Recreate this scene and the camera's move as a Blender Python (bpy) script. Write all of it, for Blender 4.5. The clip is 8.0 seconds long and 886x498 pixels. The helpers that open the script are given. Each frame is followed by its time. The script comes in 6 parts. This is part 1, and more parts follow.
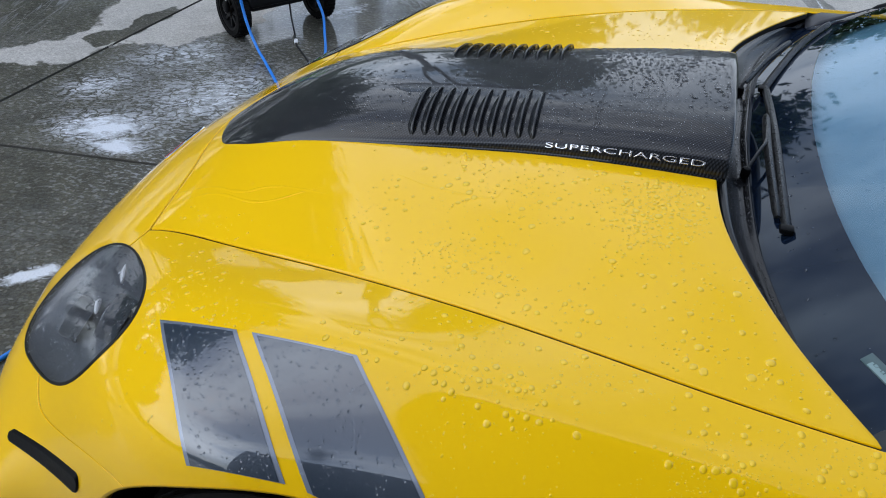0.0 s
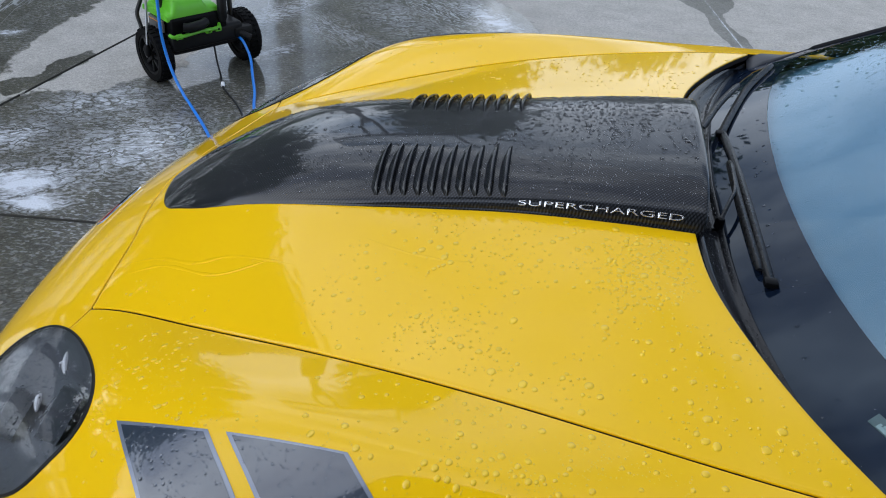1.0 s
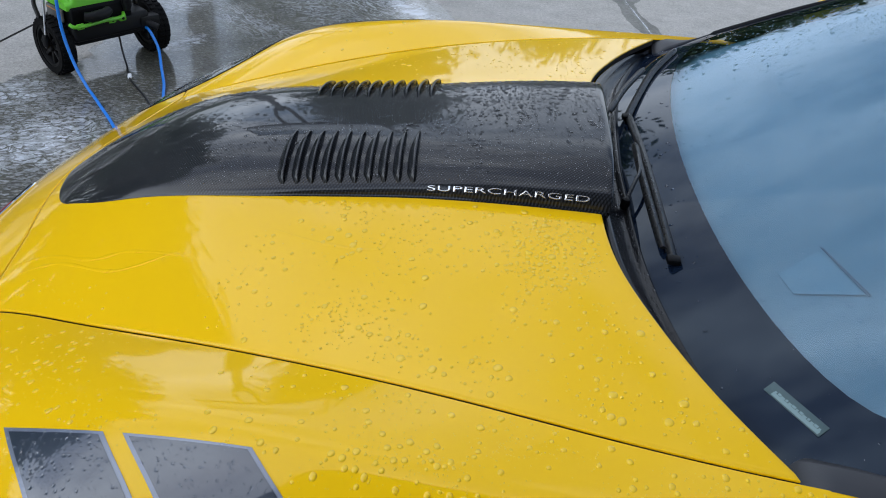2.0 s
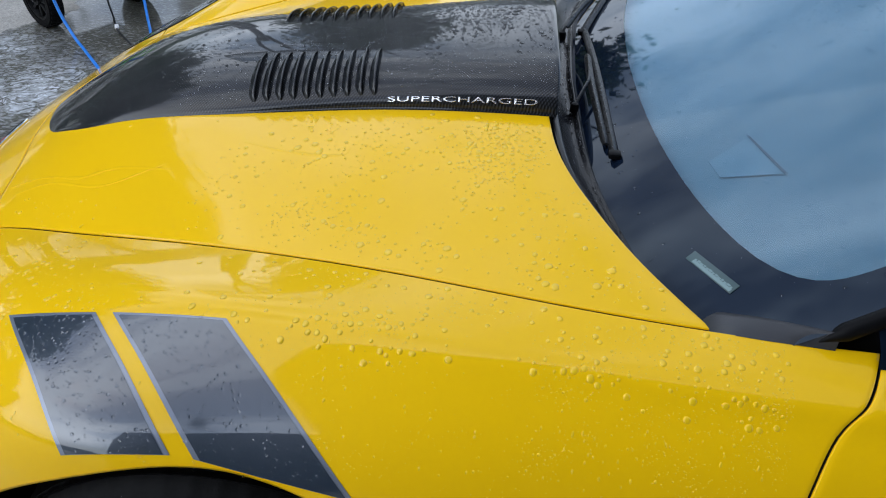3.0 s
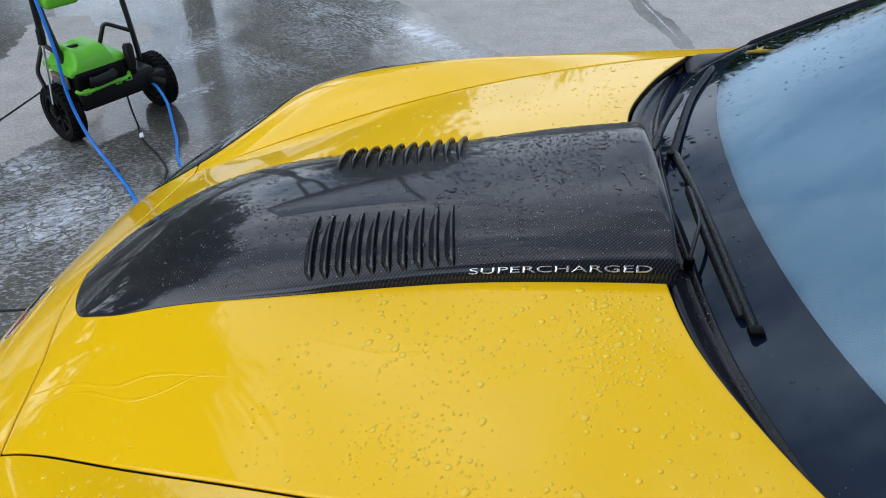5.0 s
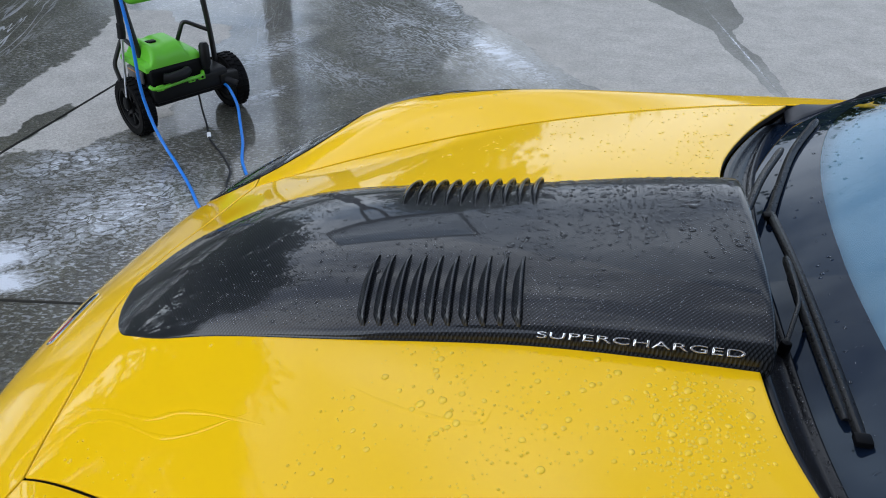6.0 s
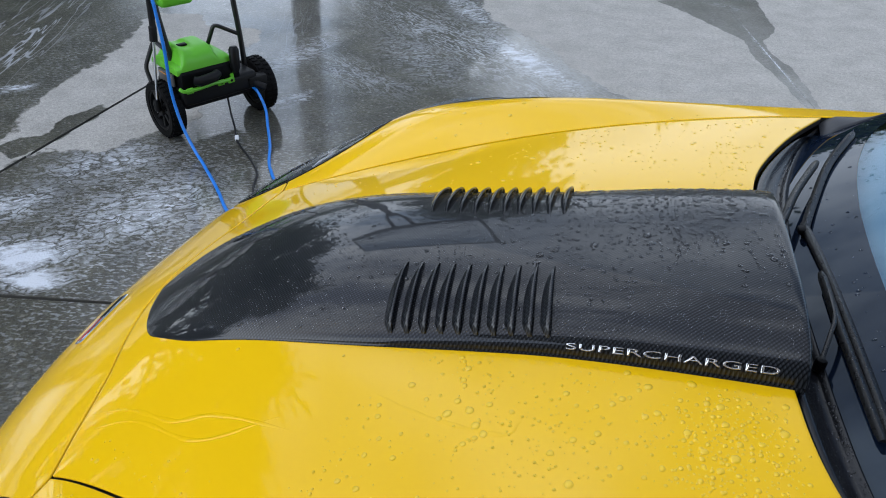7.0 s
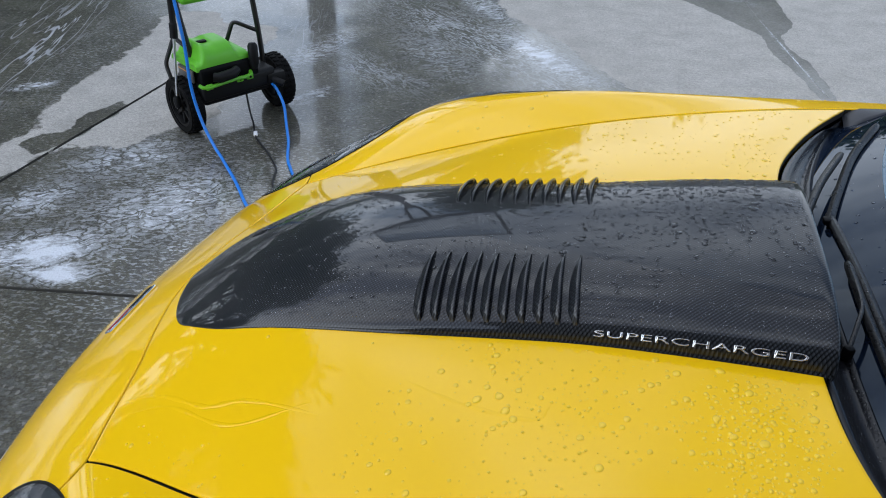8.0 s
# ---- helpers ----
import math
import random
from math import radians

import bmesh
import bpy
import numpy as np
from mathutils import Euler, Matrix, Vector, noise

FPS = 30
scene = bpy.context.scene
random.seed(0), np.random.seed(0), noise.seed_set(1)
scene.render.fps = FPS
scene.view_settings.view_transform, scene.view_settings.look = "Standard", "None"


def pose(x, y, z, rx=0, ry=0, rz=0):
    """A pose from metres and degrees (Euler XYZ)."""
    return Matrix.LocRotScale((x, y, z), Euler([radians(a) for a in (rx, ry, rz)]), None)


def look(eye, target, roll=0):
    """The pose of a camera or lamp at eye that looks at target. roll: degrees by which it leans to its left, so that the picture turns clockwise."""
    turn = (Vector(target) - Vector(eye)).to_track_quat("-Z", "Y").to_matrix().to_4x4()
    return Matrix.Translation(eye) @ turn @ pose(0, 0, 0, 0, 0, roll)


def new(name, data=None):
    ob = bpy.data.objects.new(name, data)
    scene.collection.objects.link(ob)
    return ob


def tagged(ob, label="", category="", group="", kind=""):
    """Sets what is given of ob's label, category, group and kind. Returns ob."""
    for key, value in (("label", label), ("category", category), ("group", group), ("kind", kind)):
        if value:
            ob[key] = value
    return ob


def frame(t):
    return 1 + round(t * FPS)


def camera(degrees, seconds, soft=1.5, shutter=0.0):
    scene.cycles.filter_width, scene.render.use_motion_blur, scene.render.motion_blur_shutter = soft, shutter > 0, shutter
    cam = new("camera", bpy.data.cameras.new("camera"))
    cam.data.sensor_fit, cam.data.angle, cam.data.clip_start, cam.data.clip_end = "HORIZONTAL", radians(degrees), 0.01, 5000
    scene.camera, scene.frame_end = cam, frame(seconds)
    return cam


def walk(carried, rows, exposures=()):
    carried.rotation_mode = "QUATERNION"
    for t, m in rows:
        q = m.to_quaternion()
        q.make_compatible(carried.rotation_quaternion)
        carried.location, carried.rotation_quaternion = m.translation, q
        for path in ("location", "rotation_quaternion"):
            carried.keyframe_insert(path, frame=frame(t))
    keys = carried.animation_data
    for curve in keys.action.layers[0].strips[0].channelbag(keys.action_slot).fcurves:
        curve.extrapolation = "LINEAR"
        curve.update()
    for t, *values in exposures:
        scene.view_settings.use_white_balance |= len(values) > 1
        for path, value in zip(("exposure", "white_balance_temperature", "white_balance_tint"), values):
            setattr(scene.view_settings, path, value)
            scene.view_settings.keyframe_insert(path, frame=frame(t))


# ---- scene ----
cam = camera(60.98, 8.0, soft=1.0)
# seconds, eye x y z, yaw, pitch, roll
PATH = [
    (0.0, 0.282, -1.329, 1.546, 17.93, -38.41, -2.80),
    (0.5, 0.204, -1.272, 1.549, 14.08, -36.66, -3.63),
    (1.0, 0.181, -1.264, 1.550, 11.76, -35.89, -4.12),
    (1.5, 0.168, -1.260, 1.545, 11.38, -35.79, -4.76),
    (2.0, 0.211, -1.254, 1.538, 6.33, -36.01, -5.88),
    (2.2, 0.287, -1.267, 1.537, 2.70, -36.15, -6.41),
    (3.3, 0.298, -1.398, 1.538, 7.95, -40.84, -2.29),
    (3.5, 0.280, -1.397, 1.537, 9.59, -41.37, -1.29),
    (4.0, 0.291, -1.369, 1.537, 8.89, -40.67, -0.23),
    (4.2, 0.273, -1.306, 1.549, 7.33, -39.52, 0.38),
    (4.5, 0.226, -1.195, 1.575, 4.63, -37.33, 0.68),
    (4.7, 0.198, -1.147, 1.575, 3.68, -36.30, 0.48),
    (5.8, 0.135, -0.985, 1.566, 10.01, -35.36, -2.01),
    (6.0, 0.134, -0.978, 1.564, 10.87, -35.00, -1.86),
    (6.5, 0.127, -0.973, 1.563, 12.01, -34.67, -1.85),
    (7.0, 0.122, -0.973, 1.563, 12.87, -34.64, -1.85),
    (7.5, 0.115, -0.982, 1.560, 13.81, -34.66, -1.89),
    (8.0, 0.104, -0.995, 1.558, 13.66, -34.80, -1.36),
]
walk(cam, [(t, pose(x, y, z, 90 + pitch, roll, yaw)) for t, x, y, z, yaw, pitch, roll in PATH],
     exposures=[(0.0, 0.08), (1.0, 0.0), (2.0, 0.0), (3.4, 0.11), (4.0, 0.11), (4.6, 0.03), (6.0, 0.04), (8.0, 0.04)])

# ---- sky and sun: bright broken cloud, soft light ----
SUN_EL, SUN_AZ = radians(46), radians(-112)
world = bpy.data.worlds.new("sky")
scene.world = world
world.use_nodes = True
wn, wl = world.node_tree.nodes, world.node_tree.links
wn.clear()
w_out = wn.new("ShaderNodeOutputWorld")
w_bg = wn.new("ShaderNodeBackground")
w_sky = wn.new("ShaderNodeTexSky")
w_sky.sky_type = "NISHITA"
w_sky.sun_disc = False
w_sky.sun_elevation, w_sky.sun_rotation = SUN_EL, SUN_AZ
w_sky.dust_density = 0.6
w_co = wn.new("ShaderNodeTexCoord")
w_map = wn.new("ShaderNodeMapping")
w_map.inputs["Scale"].default_value = (1.0, 1.0, 2.2)
w_noise = wn.new("ShaderNodeTexNoise")
w_noise.inputs["Scale"].default_value = 2.3
w_noise.inputs["Detail"].default_value = 7
w_noise.inputs["Roughness"].default_value = 0.55
w_ramp = wn.new("ShaderNodeValToRGB")
w_ramp.color_ramp.elements[0].position, w_ramp.color_ramp.elements[1].position = 0.37, 0.58
w_mix = wn.new("ShaderNodeMixRGB")
w_mix.inputs["Color2"].default_value = (8.3, 9.3, 10.8, 1)
wl.new(w_co.outputs["Generated"], w_map.inputs["Vector"])
wl.new(w_map.outputs["Vector"], w_noise.inputs["Vector"])
# the cloud thins out overhead, where the blue shows through
w_sep = wn.new("ShaderNodeSeparateXYZ")
w_thin = wn.new("ShaderNodeMath")
w_thin.operation = "MULTIPLY_ADD"
w_thin.inputs[1].default_value = -0.20
wl.new(w_co.outputs["Generated"], w_sep.inputs[0])
wl.new(w_sep.outputs["Z"], w_thin.inputs[0])
w_lift = wn.new("ShaderNodeMath")
w_lift.inputs[1].default_value = 0.07
wl.new(w_noise.outputs["Fac"], w_lift.inputs[0])
wl.new(w_lift.outputs[0], w_thin.inputs[2])
wl.new(w_thin.outputs[0], w_ramp.inputs["Fac"])
wl.new(w_ramp.outputs["Color"], w_mix.inputs["Fac"])
wl.new(w_sky.outputs["Color"], w_mix.inputs["Color1"])
# the cloud is brighter round the hidden sun
w_dot = wn.new("ShaderNodeVectorMath")
w_dot.operation = "DOT_PRODUCT"
w_dot.inputs[1].default_value = (math.cos(SUN_EL) * math.sin(SUN_AZ), math.cos(SUN_EL) * math.cos(SUN_AZ), math.sin(SUN_EL))
w_glow = wn.new("ShaderNodeMapRange")
w_glow.interpolation_type = "SMOOTHERSTEP"
w_glow.inputs["From Min"].default_value, w_glow.inputs["From Max"].default_value = -0.1, 1.0
w_glow.inputs["To Min"].default_value, w_glow.inputs["To Max"].default_value = 0.92, 1.75
w_scale = wn.new("ShaderNodeVectorMath")
w_scale.operation = "SCALE"
wl.new(w_co.outputs["Generated"], w_dot.inputs[0])
wl.new(w_dot.outputs["Value"], w_glow.inputs["Value"])
wl.new(w_mix.outputs["Color"], w_scale.inputs[0])
# and towards the horizon
w_low = wn.new("ShaderNodeMapRange")
w_low.inputs["From Min"].default_value, w_low.inputs["From Max"].default_value = 0.1, 0.65
w_low.inputs["To Min"].default_value, w_low.inputs["To Max"].default_value = 1.8, 0.88
w_both = wn.new("ShaderNodeMath")
w_both.operation = "MULTIPLY"
wl.new(w_sep.outputs["Z"], w_low.inputs["Value"])
wl.new(w_glow.outputs["Result"], w_both.inputs[0])
wl.new(w_low.outputs["Result"], w_both.inputs[1])
# grey haze lies along the skyline
w_haze = wn.new("ShaderNodeMapRange")
w_haze.interpolation_type = "SMOOTHSTEP"
w_haze.inputs["From Min"].default_value, w_haze.inputs["From Max"].default_value = 0.06, 0.27
w_haze.inputs["To Min"].default_value, w_haze.inputs["To Max"].default_value = 0.45, 1.0
w_all = wn.new("ShaderNodeMath")
w_all.operation = "MULTIPLY"
wl.new(w_sep.outputs["Z"], w_haze.inputs["Value"])
wl.new(w_both.outputs[0], w_all.inputs[0])
wl.new(w_haze.outputs["Result"], w_all.inputs[1])
wl.new(w_all.outputs[0], w_scale.inputs["Scale"])
wl.new(w_scale.outputs["Vector"], w_bg.inputs["Color"])
w_bg.inputs["Strength"].default_value = 0.145
wl.new(w_bg.outputs["Background"], w_out.inputs["Surface"])
sun_data = bpy.data.lights.new("sun", "SUN")
sun_data.energy, sun_data.angle, sun_data.color = 1.05, radians(140), (1.0, 0.92, 0.80)
sun = new("sun", sun_data)
sun.matrix_world = look((6 * math.sin(SUN_AZ), 6 * math.cos(SUN_AZ), 7.2 * math.tan(SUN_EL) / 1.2), (0, 0, 0))

# ---- materials ----
def mat(name, base=(0.5, 0.5, 0.5), rough=0.5, metal=0.0, coat=0.0, grain=0.0, scale=40.0, bump=0.0, bscale=None, var=0.0, vscale=3.0, **extra):
    """A principled material: base colour varied at two scales, roughness grain and fine bump, in object metres."""
    m = bpy.data.materials.new(name)
    m.use_nodes = True
    n, l = m.node_tree.nodes, m.node_tree.links
    b = n["Principled BSDF"]
    b.inputs["Base Color"].default_value = (*base, 1)
    b.inputs["Roughness"].default_value = rough
    b.inputs["Metallic"].default_value = metal
    b.inputs["Coat Weight"].default_value = coat
    b.inputs["Coat Roughness"].default_value = 0.03
    for key, value in extra.items():
        b.inputs[key.replace("_", " ")].default_value = value
    co = n.new("ShaderNodeTexCoord")
    if var or grain:
        big = n.new("ShaderNodeTexNoise")
        big.inputs["Scale"].default_value, big.inputs["Detail"].default_value = vscale, 5
        fine = n.new("ShaderNodeTexNoise")
        fine.inputs["Scale"].default_value, fine.inputs["Detail"].default_value = scale, 4
        l.new(co.outputs["Object"], big.inputs["Vector"])
        l.new(co.outputs["Object"], fine.inputs["Vector"])
        add = n.new("ShaderNodeMath")
        add.operation = "MULTIPLY_ADD"
        l.new(big.outputs["Fac"], add.inputs[0])
        add.inputs[1].default_value = 2 * var
        add.inputs[2].default_value = 1 - var
        add2 = n.new("ShaderNodeMath")
        add2.operation = "MULTIPLY_ADD"
        l.new(fine.outputs["Fac"], add2.inputs[0])
        add2.inputs[1].default_value = 2 * var * 0.6
        sub = n.new("ShaderNodeMath")
        sub.operation = "SUBTRACT"
        l.new(add.outputs[0], sub.inputs[0])
        sub.inputs[1].default_value = var * 0.6
        l.new(sub.outputs[0], add2.inputs[2])
        mul = n.new("ShaderNodeMixRGB")
        mul.blend_type = "MULTIPLY"
        mul.inputs["Fac"].default_value = 1
        mul.inputs["Color1"].default_value = (*base, 1)
        l.new(add2.outputs[0], mul.inputs["Color2"])
        l.new(mul.outputs["Color"], b.inputs["Base Color"])
        if grain:
            g = n.new("ShaderNodeMath")
            g.operation = "MULTIPLY_ADD"
            l.new(fine.outputs["Fac"], g.inputs[0])
            g.inputs[1].default_value = 2 * grain
            g.inputs[2].default_value = rough - grain
            l.new(g.outputs[0], b.inputs["Roughness"])
    if bump:
        bn = n.new("ShaderNodeTexNoise")
        bn.inputs["Scale"].default_value, bn.inputs["Detail"].default_value = bscale or scale, 5
        l.new(co.outputs["Object"], bn.inputs["Vector"])
        bp = n.new("ShaderNodeBump")
        bp.inputs["Strength"].default_value, bp.inputs["Distance"].default_value = bump, 0.002
        l.new(bn.outputs["Fac"], bp.inputs["Height"])
        l.new(bp.outputs["Normal"], b.inputs["Normal"])
    return m


PAINT = mat("yellow_paint", (0.93, 0.552, 0.0025), 0.5, coat=1.0, var=0.03, vscale=2.0, scale=900, grain=0.05)
PAINT.node_tree.nodes["Principled BSDF"].inputs["Specular IOR Level"].default_value = 0.05
PAINT.node_tree.nodes["Principled BSDF"].inputs["Coat IOR"].default_value = 1.37
PAINT.node_tree.nodes["Principled BSDF"].inputs["Coat Roughness"].default_value = 0.05
PLASTIC = mat("black_plastic", (0.007, 0.0073, 0.008), 0.45, Specular_IOR_Level=0.2, var=0.15, grain=0.08, scale=300, bump=0.15, bscale=700)
SATIN = mat("satin_black", (0.004, 0.0042, 0.005), 0.45, Specular_IOR_Level=0.09, var=0.1, grain=0.06, scale=120)
COWL_BLACK = mat("wet_black_plastic", (0.009, 0.0098, 0.012), 0.24, Specular_IOR_Level=0.34, var=0.1, grain=0.05, scale=160, bump=0.08, bscale=500)
WIPER_BLACK = mat("wet_wiper_black", (0.010, 0.0105, 0.011), 0.30, Specular_IOR_Level=0.40, var=0.2, grain=0.12, scale=140, bump=0.25, bscale=420)
# near-black: paints shade into the shut gaps; also wheel wells and underbody
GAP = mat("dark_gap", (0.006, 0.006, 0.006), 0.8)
RUBBER = mat("rubber", (0.0022, 0.0022, 0.0025), 0.6, Specular_IOR_Level=0.12, var=0.25, vscale=9, grain=0.1, scale=160, bump=0.25)
CHROME = mat("chrome", (0.86, 0.87, 0.88), 0.07, metal=1.0, var=0.03, scale=200)
WHITE = mat("white_plastic", (0.93, 0.94, 0.95), 0.15, coat=0.5)
LETTER = mat("bright_silver", (0.90, 0.91, 0.93), 0.16, metal=0.75, coat=0.5)
CORNER = mat("grey_plastic", (0.030, 0.032, 0.038), 0.45, var=0.15, grain=0.08, scale=300, bump=0.1)
LAMPGLASS = mat("smoked_lamp_glass", (0.16, 0.17, 0.185), 0.10, coat=0.8)
RED = mat("red_enamel", (0.45, 0.02, 0.02), 0.2, coat=0.6)
STEEL = mat("steel", (0.55, 0.56, 0.58), 0.28, metal=1.0, var=0.1, scale=200)
DISC = mat("dark_steel", (0.02, 0.02, 0.021), 0.45, metal=0.6, var=0.15, scale=200)
WHEEL = mat("black_alloy", (0.003, 0.003, 0.0035), 0.4, metal=0.0, Specular_IOR_Level=0.2, coat=0.15, var=0.15, scale=80)
GREEN = mat("green_plastic", (0.13, 0.52, 0.025), 0.38, var=0.06, grain=0.05, scale=260, bump=0.06)
TUBE = mat("black_steel_tube", (0.007, 0.007, 0.008), 0.36, coat=0.2, var=0.15, scale=150)
HOSE = mat("blue_hose", (0.008, 0.21, 0.74), 0.35, coat=0.2, var=0.08, scale=120)
CABLE = mat("black_cable", (0.012, 0.012, 0.013), 0.5, var=0.1)
DECAL = mat("grey_vinyl", (0.020, 0.034, 0.056), 0.3, metal=0.1, coat=1.0, Coat_IOR=1.74, var=0.06, scale=500)
SILVER = mat("silver_vinyl", (0.20, 0.225, 0.28), 0.3, metal=0.3, coat=0.8, var=0.04, scale=500)
FRIT = mat("black_glass_band", (0.005, 0.010, 0.022), 0.03, IOR=1.40, Specular_Tint=(0.70, 0.86, 1.0, 1.0))
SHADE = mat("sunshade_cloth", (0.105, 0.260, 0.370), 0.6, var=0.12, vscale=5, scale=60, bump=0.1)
INTERIOR = mat("dark_interior", (0.01, 0.01, 0.011), 0.7, var=0.1)
BUCKET = mat("lamp_housing", (0.11, 0.122, 0.138), 0.28, metal=0.0, var=0.2, vscale=14, scale=60)
BARK = mat("bark", (0.10, 0.075, 0.055), 0.9, var=0.3, vscale=6, scale=40, bump=0.8)
LEAF = mat("leaf", (0.045, 0.085, 0.025), 0.55, var=0.35, vscale=1.5, scale=12)
FAR = mat("far_trees", (0.05, 0.075, 0.04), 0.9, var=0.4, vscale=0.15, scale=1.5)
WALL = mat("unseen_wall", (0.055, 0.052, 0.05), 0.8, var=0.1, vscale=1.2, scale=60, bump=0.3)
UNSEEN_ROOF = mat("unseen_roof", (0.05, 0.048, 0.045), 0.7, var=0.1, vscale=2, scale=40)


def glass(name, tint, rough=0.0, ior=1.5):
    return mat(name, tint, rough, Transmission_Weight=1.0, IOR=ior)


def thin_glass(name, tint, ior=1.5, sheen=(1.0, 1.0, 1.0)):
    """A pane too thin to bend light: clear, with a mirror gloss that grows towards grazing."""
    m = bpy.data.materials.new(name)
    m.use_nodes = True
    n, l = m.node_tree.nodes, m.node_tree.links
    n.clear()
    out, mix = n.new("ShaderNodeOutputMaterial"), n.new("ShaderNodeMixShader")
    clear, gloss, fr = n.new("ShaderNodeBsdfTransparent"), n.new("ShaderNodeBsdfGlossy"), n.new("ShaderNodeFresnel")
    clear.inputs["Color"].default_value = (*tint, 1)
    gloss.inputs["Roughness"].default_value = 0.04
    gloss.inputs["Color"].default_value = (*sheen, 1)
    fr.inputs["IOR"].default_value = ior
    l.new(fr.outputs["Fac"], mix.inputs["Fac"])
    l.new(clear.outputs[0], mix.inputs[1])
    l.new(gloss.outputs[0], mix.inputs[2])
    l.new(mix.outputs[0], out.inputs["Surface"])
    return m


GLASS = thin_glass("windscreen_glass", (0.90, 0.95, 0.97), 1.72, (0.74, 0.88, 1.0))
LENS = thin_glass("lamp_glass", (0.90, 0.92, 0.95), 1.52)


WATER = glass("water", (0.97, 0.98, 1.0), 0.0, 1.33)


def bead_material():
    """Water on yellow paint: slight clear refraction; the paint's light gathered in the bead is put in as base colour.
    """
    m = mat("water_on_paint", (0.94, 0.60, 0.005), 0.3, coat=0.7, Coat_IOR=1.4)
    n, l = m.node_tree.nodes, m.node_tree.links
    clear, mix = n.new("ShaderNodeBsdfGlass"), n.new("ShaderNodeMixShader")
    clear.inputs["IOR"].default_value = 1.33
    clear.inputs["Roughness"].default_value = 0.0
    mix.inputs["Fac"].default_value = 0.06
    l.new(n["Principled BSDF"].outputs[0], mix.inputs[1])
    l.new(clear.outputs[0], mix.inputs[2])
    l.new(mix.outputs[0], n["Material Output"].inputs["Surface"])
    return m


BEAD = bead_material()


def carbon_material():
    """Clear-coated carbon twill: 3 mm tows, whose diagonal steps shift the grey and the gloss."""
    m = mat("carbon_fibre", (0.012, 0.013, 0.015), 0.36, coat=1.0, Coat_IOR=1.40, Specular_IOR_Level=0.08)
    n, l = m.node_tree.nodes, m.node_tree.links
    b = n["Principled BSDF"]
    co = n.new("ShaderNodeTexCoord")
    mp = n.new("ShaderNodeMapping")
    mp.inputs["Scale"].default_value = (1, 1, 1)
    mp.inputs["Rotation"].default_value = (0, 0, radians(52))
    wv = n.new("ShaderNodeTexWave")
    wv.wave_profile = "TRI"
    wv.inputs["Scale"].default_value = 80
    wv.inputs["Distortion"].default_value = 0.35
    wv2 = n.new("ShaderNodeTexWave")
    wv2.wave_profile = "SAW"
    wv2.bands_direction = "Y"
    wv2.inputs["Scale"].default_value = 80
    mn = n.new("ShaderNodeMixRGB")
    mn.blend_type = "MULTIPLY"
    mn.inputs["Fac"].default_value = 0.85
    rp = n.new("ShaderNodeValToRGB")
    rp.color_ramp.elements[0].color = (0.002, 0.0022, 0.0026, 1)
    rp.color_ramp.elements[1].color = (0.046, 0.052, 0.062, 1)
    l.new(co.outputs["Object"], mp.inputs["Vector"])
    l.new(mp.outputs["Vector"], wv.inputs["Vector"])
    l.new(mp.outputs["Vector"], wv2.inputs["Vector"])
    l.new(wv.outputs["Fac"], mn.inputs["Color1"])
    l.new(wv2.outputs["Fac"], mn.inputs["Color2"])
    l.new(mn.outputs["Color"], rp.inputs["Fac"])
    l.new(rp.outputs["Color"], b.inputs["Base Color"])
    bp = n.new("ShaderNodeBump")
    bp.inputs["Strength"].default_value, bp.inputs["Distance"].default_value = 0.25, 0.0004
    l.new(wv.outputs["Fac"], bp.inputs["Height"])
    l.new(bp.outputs["Normal"], b.inputs["Normal"])
    return m


CARBON = carbon_material()


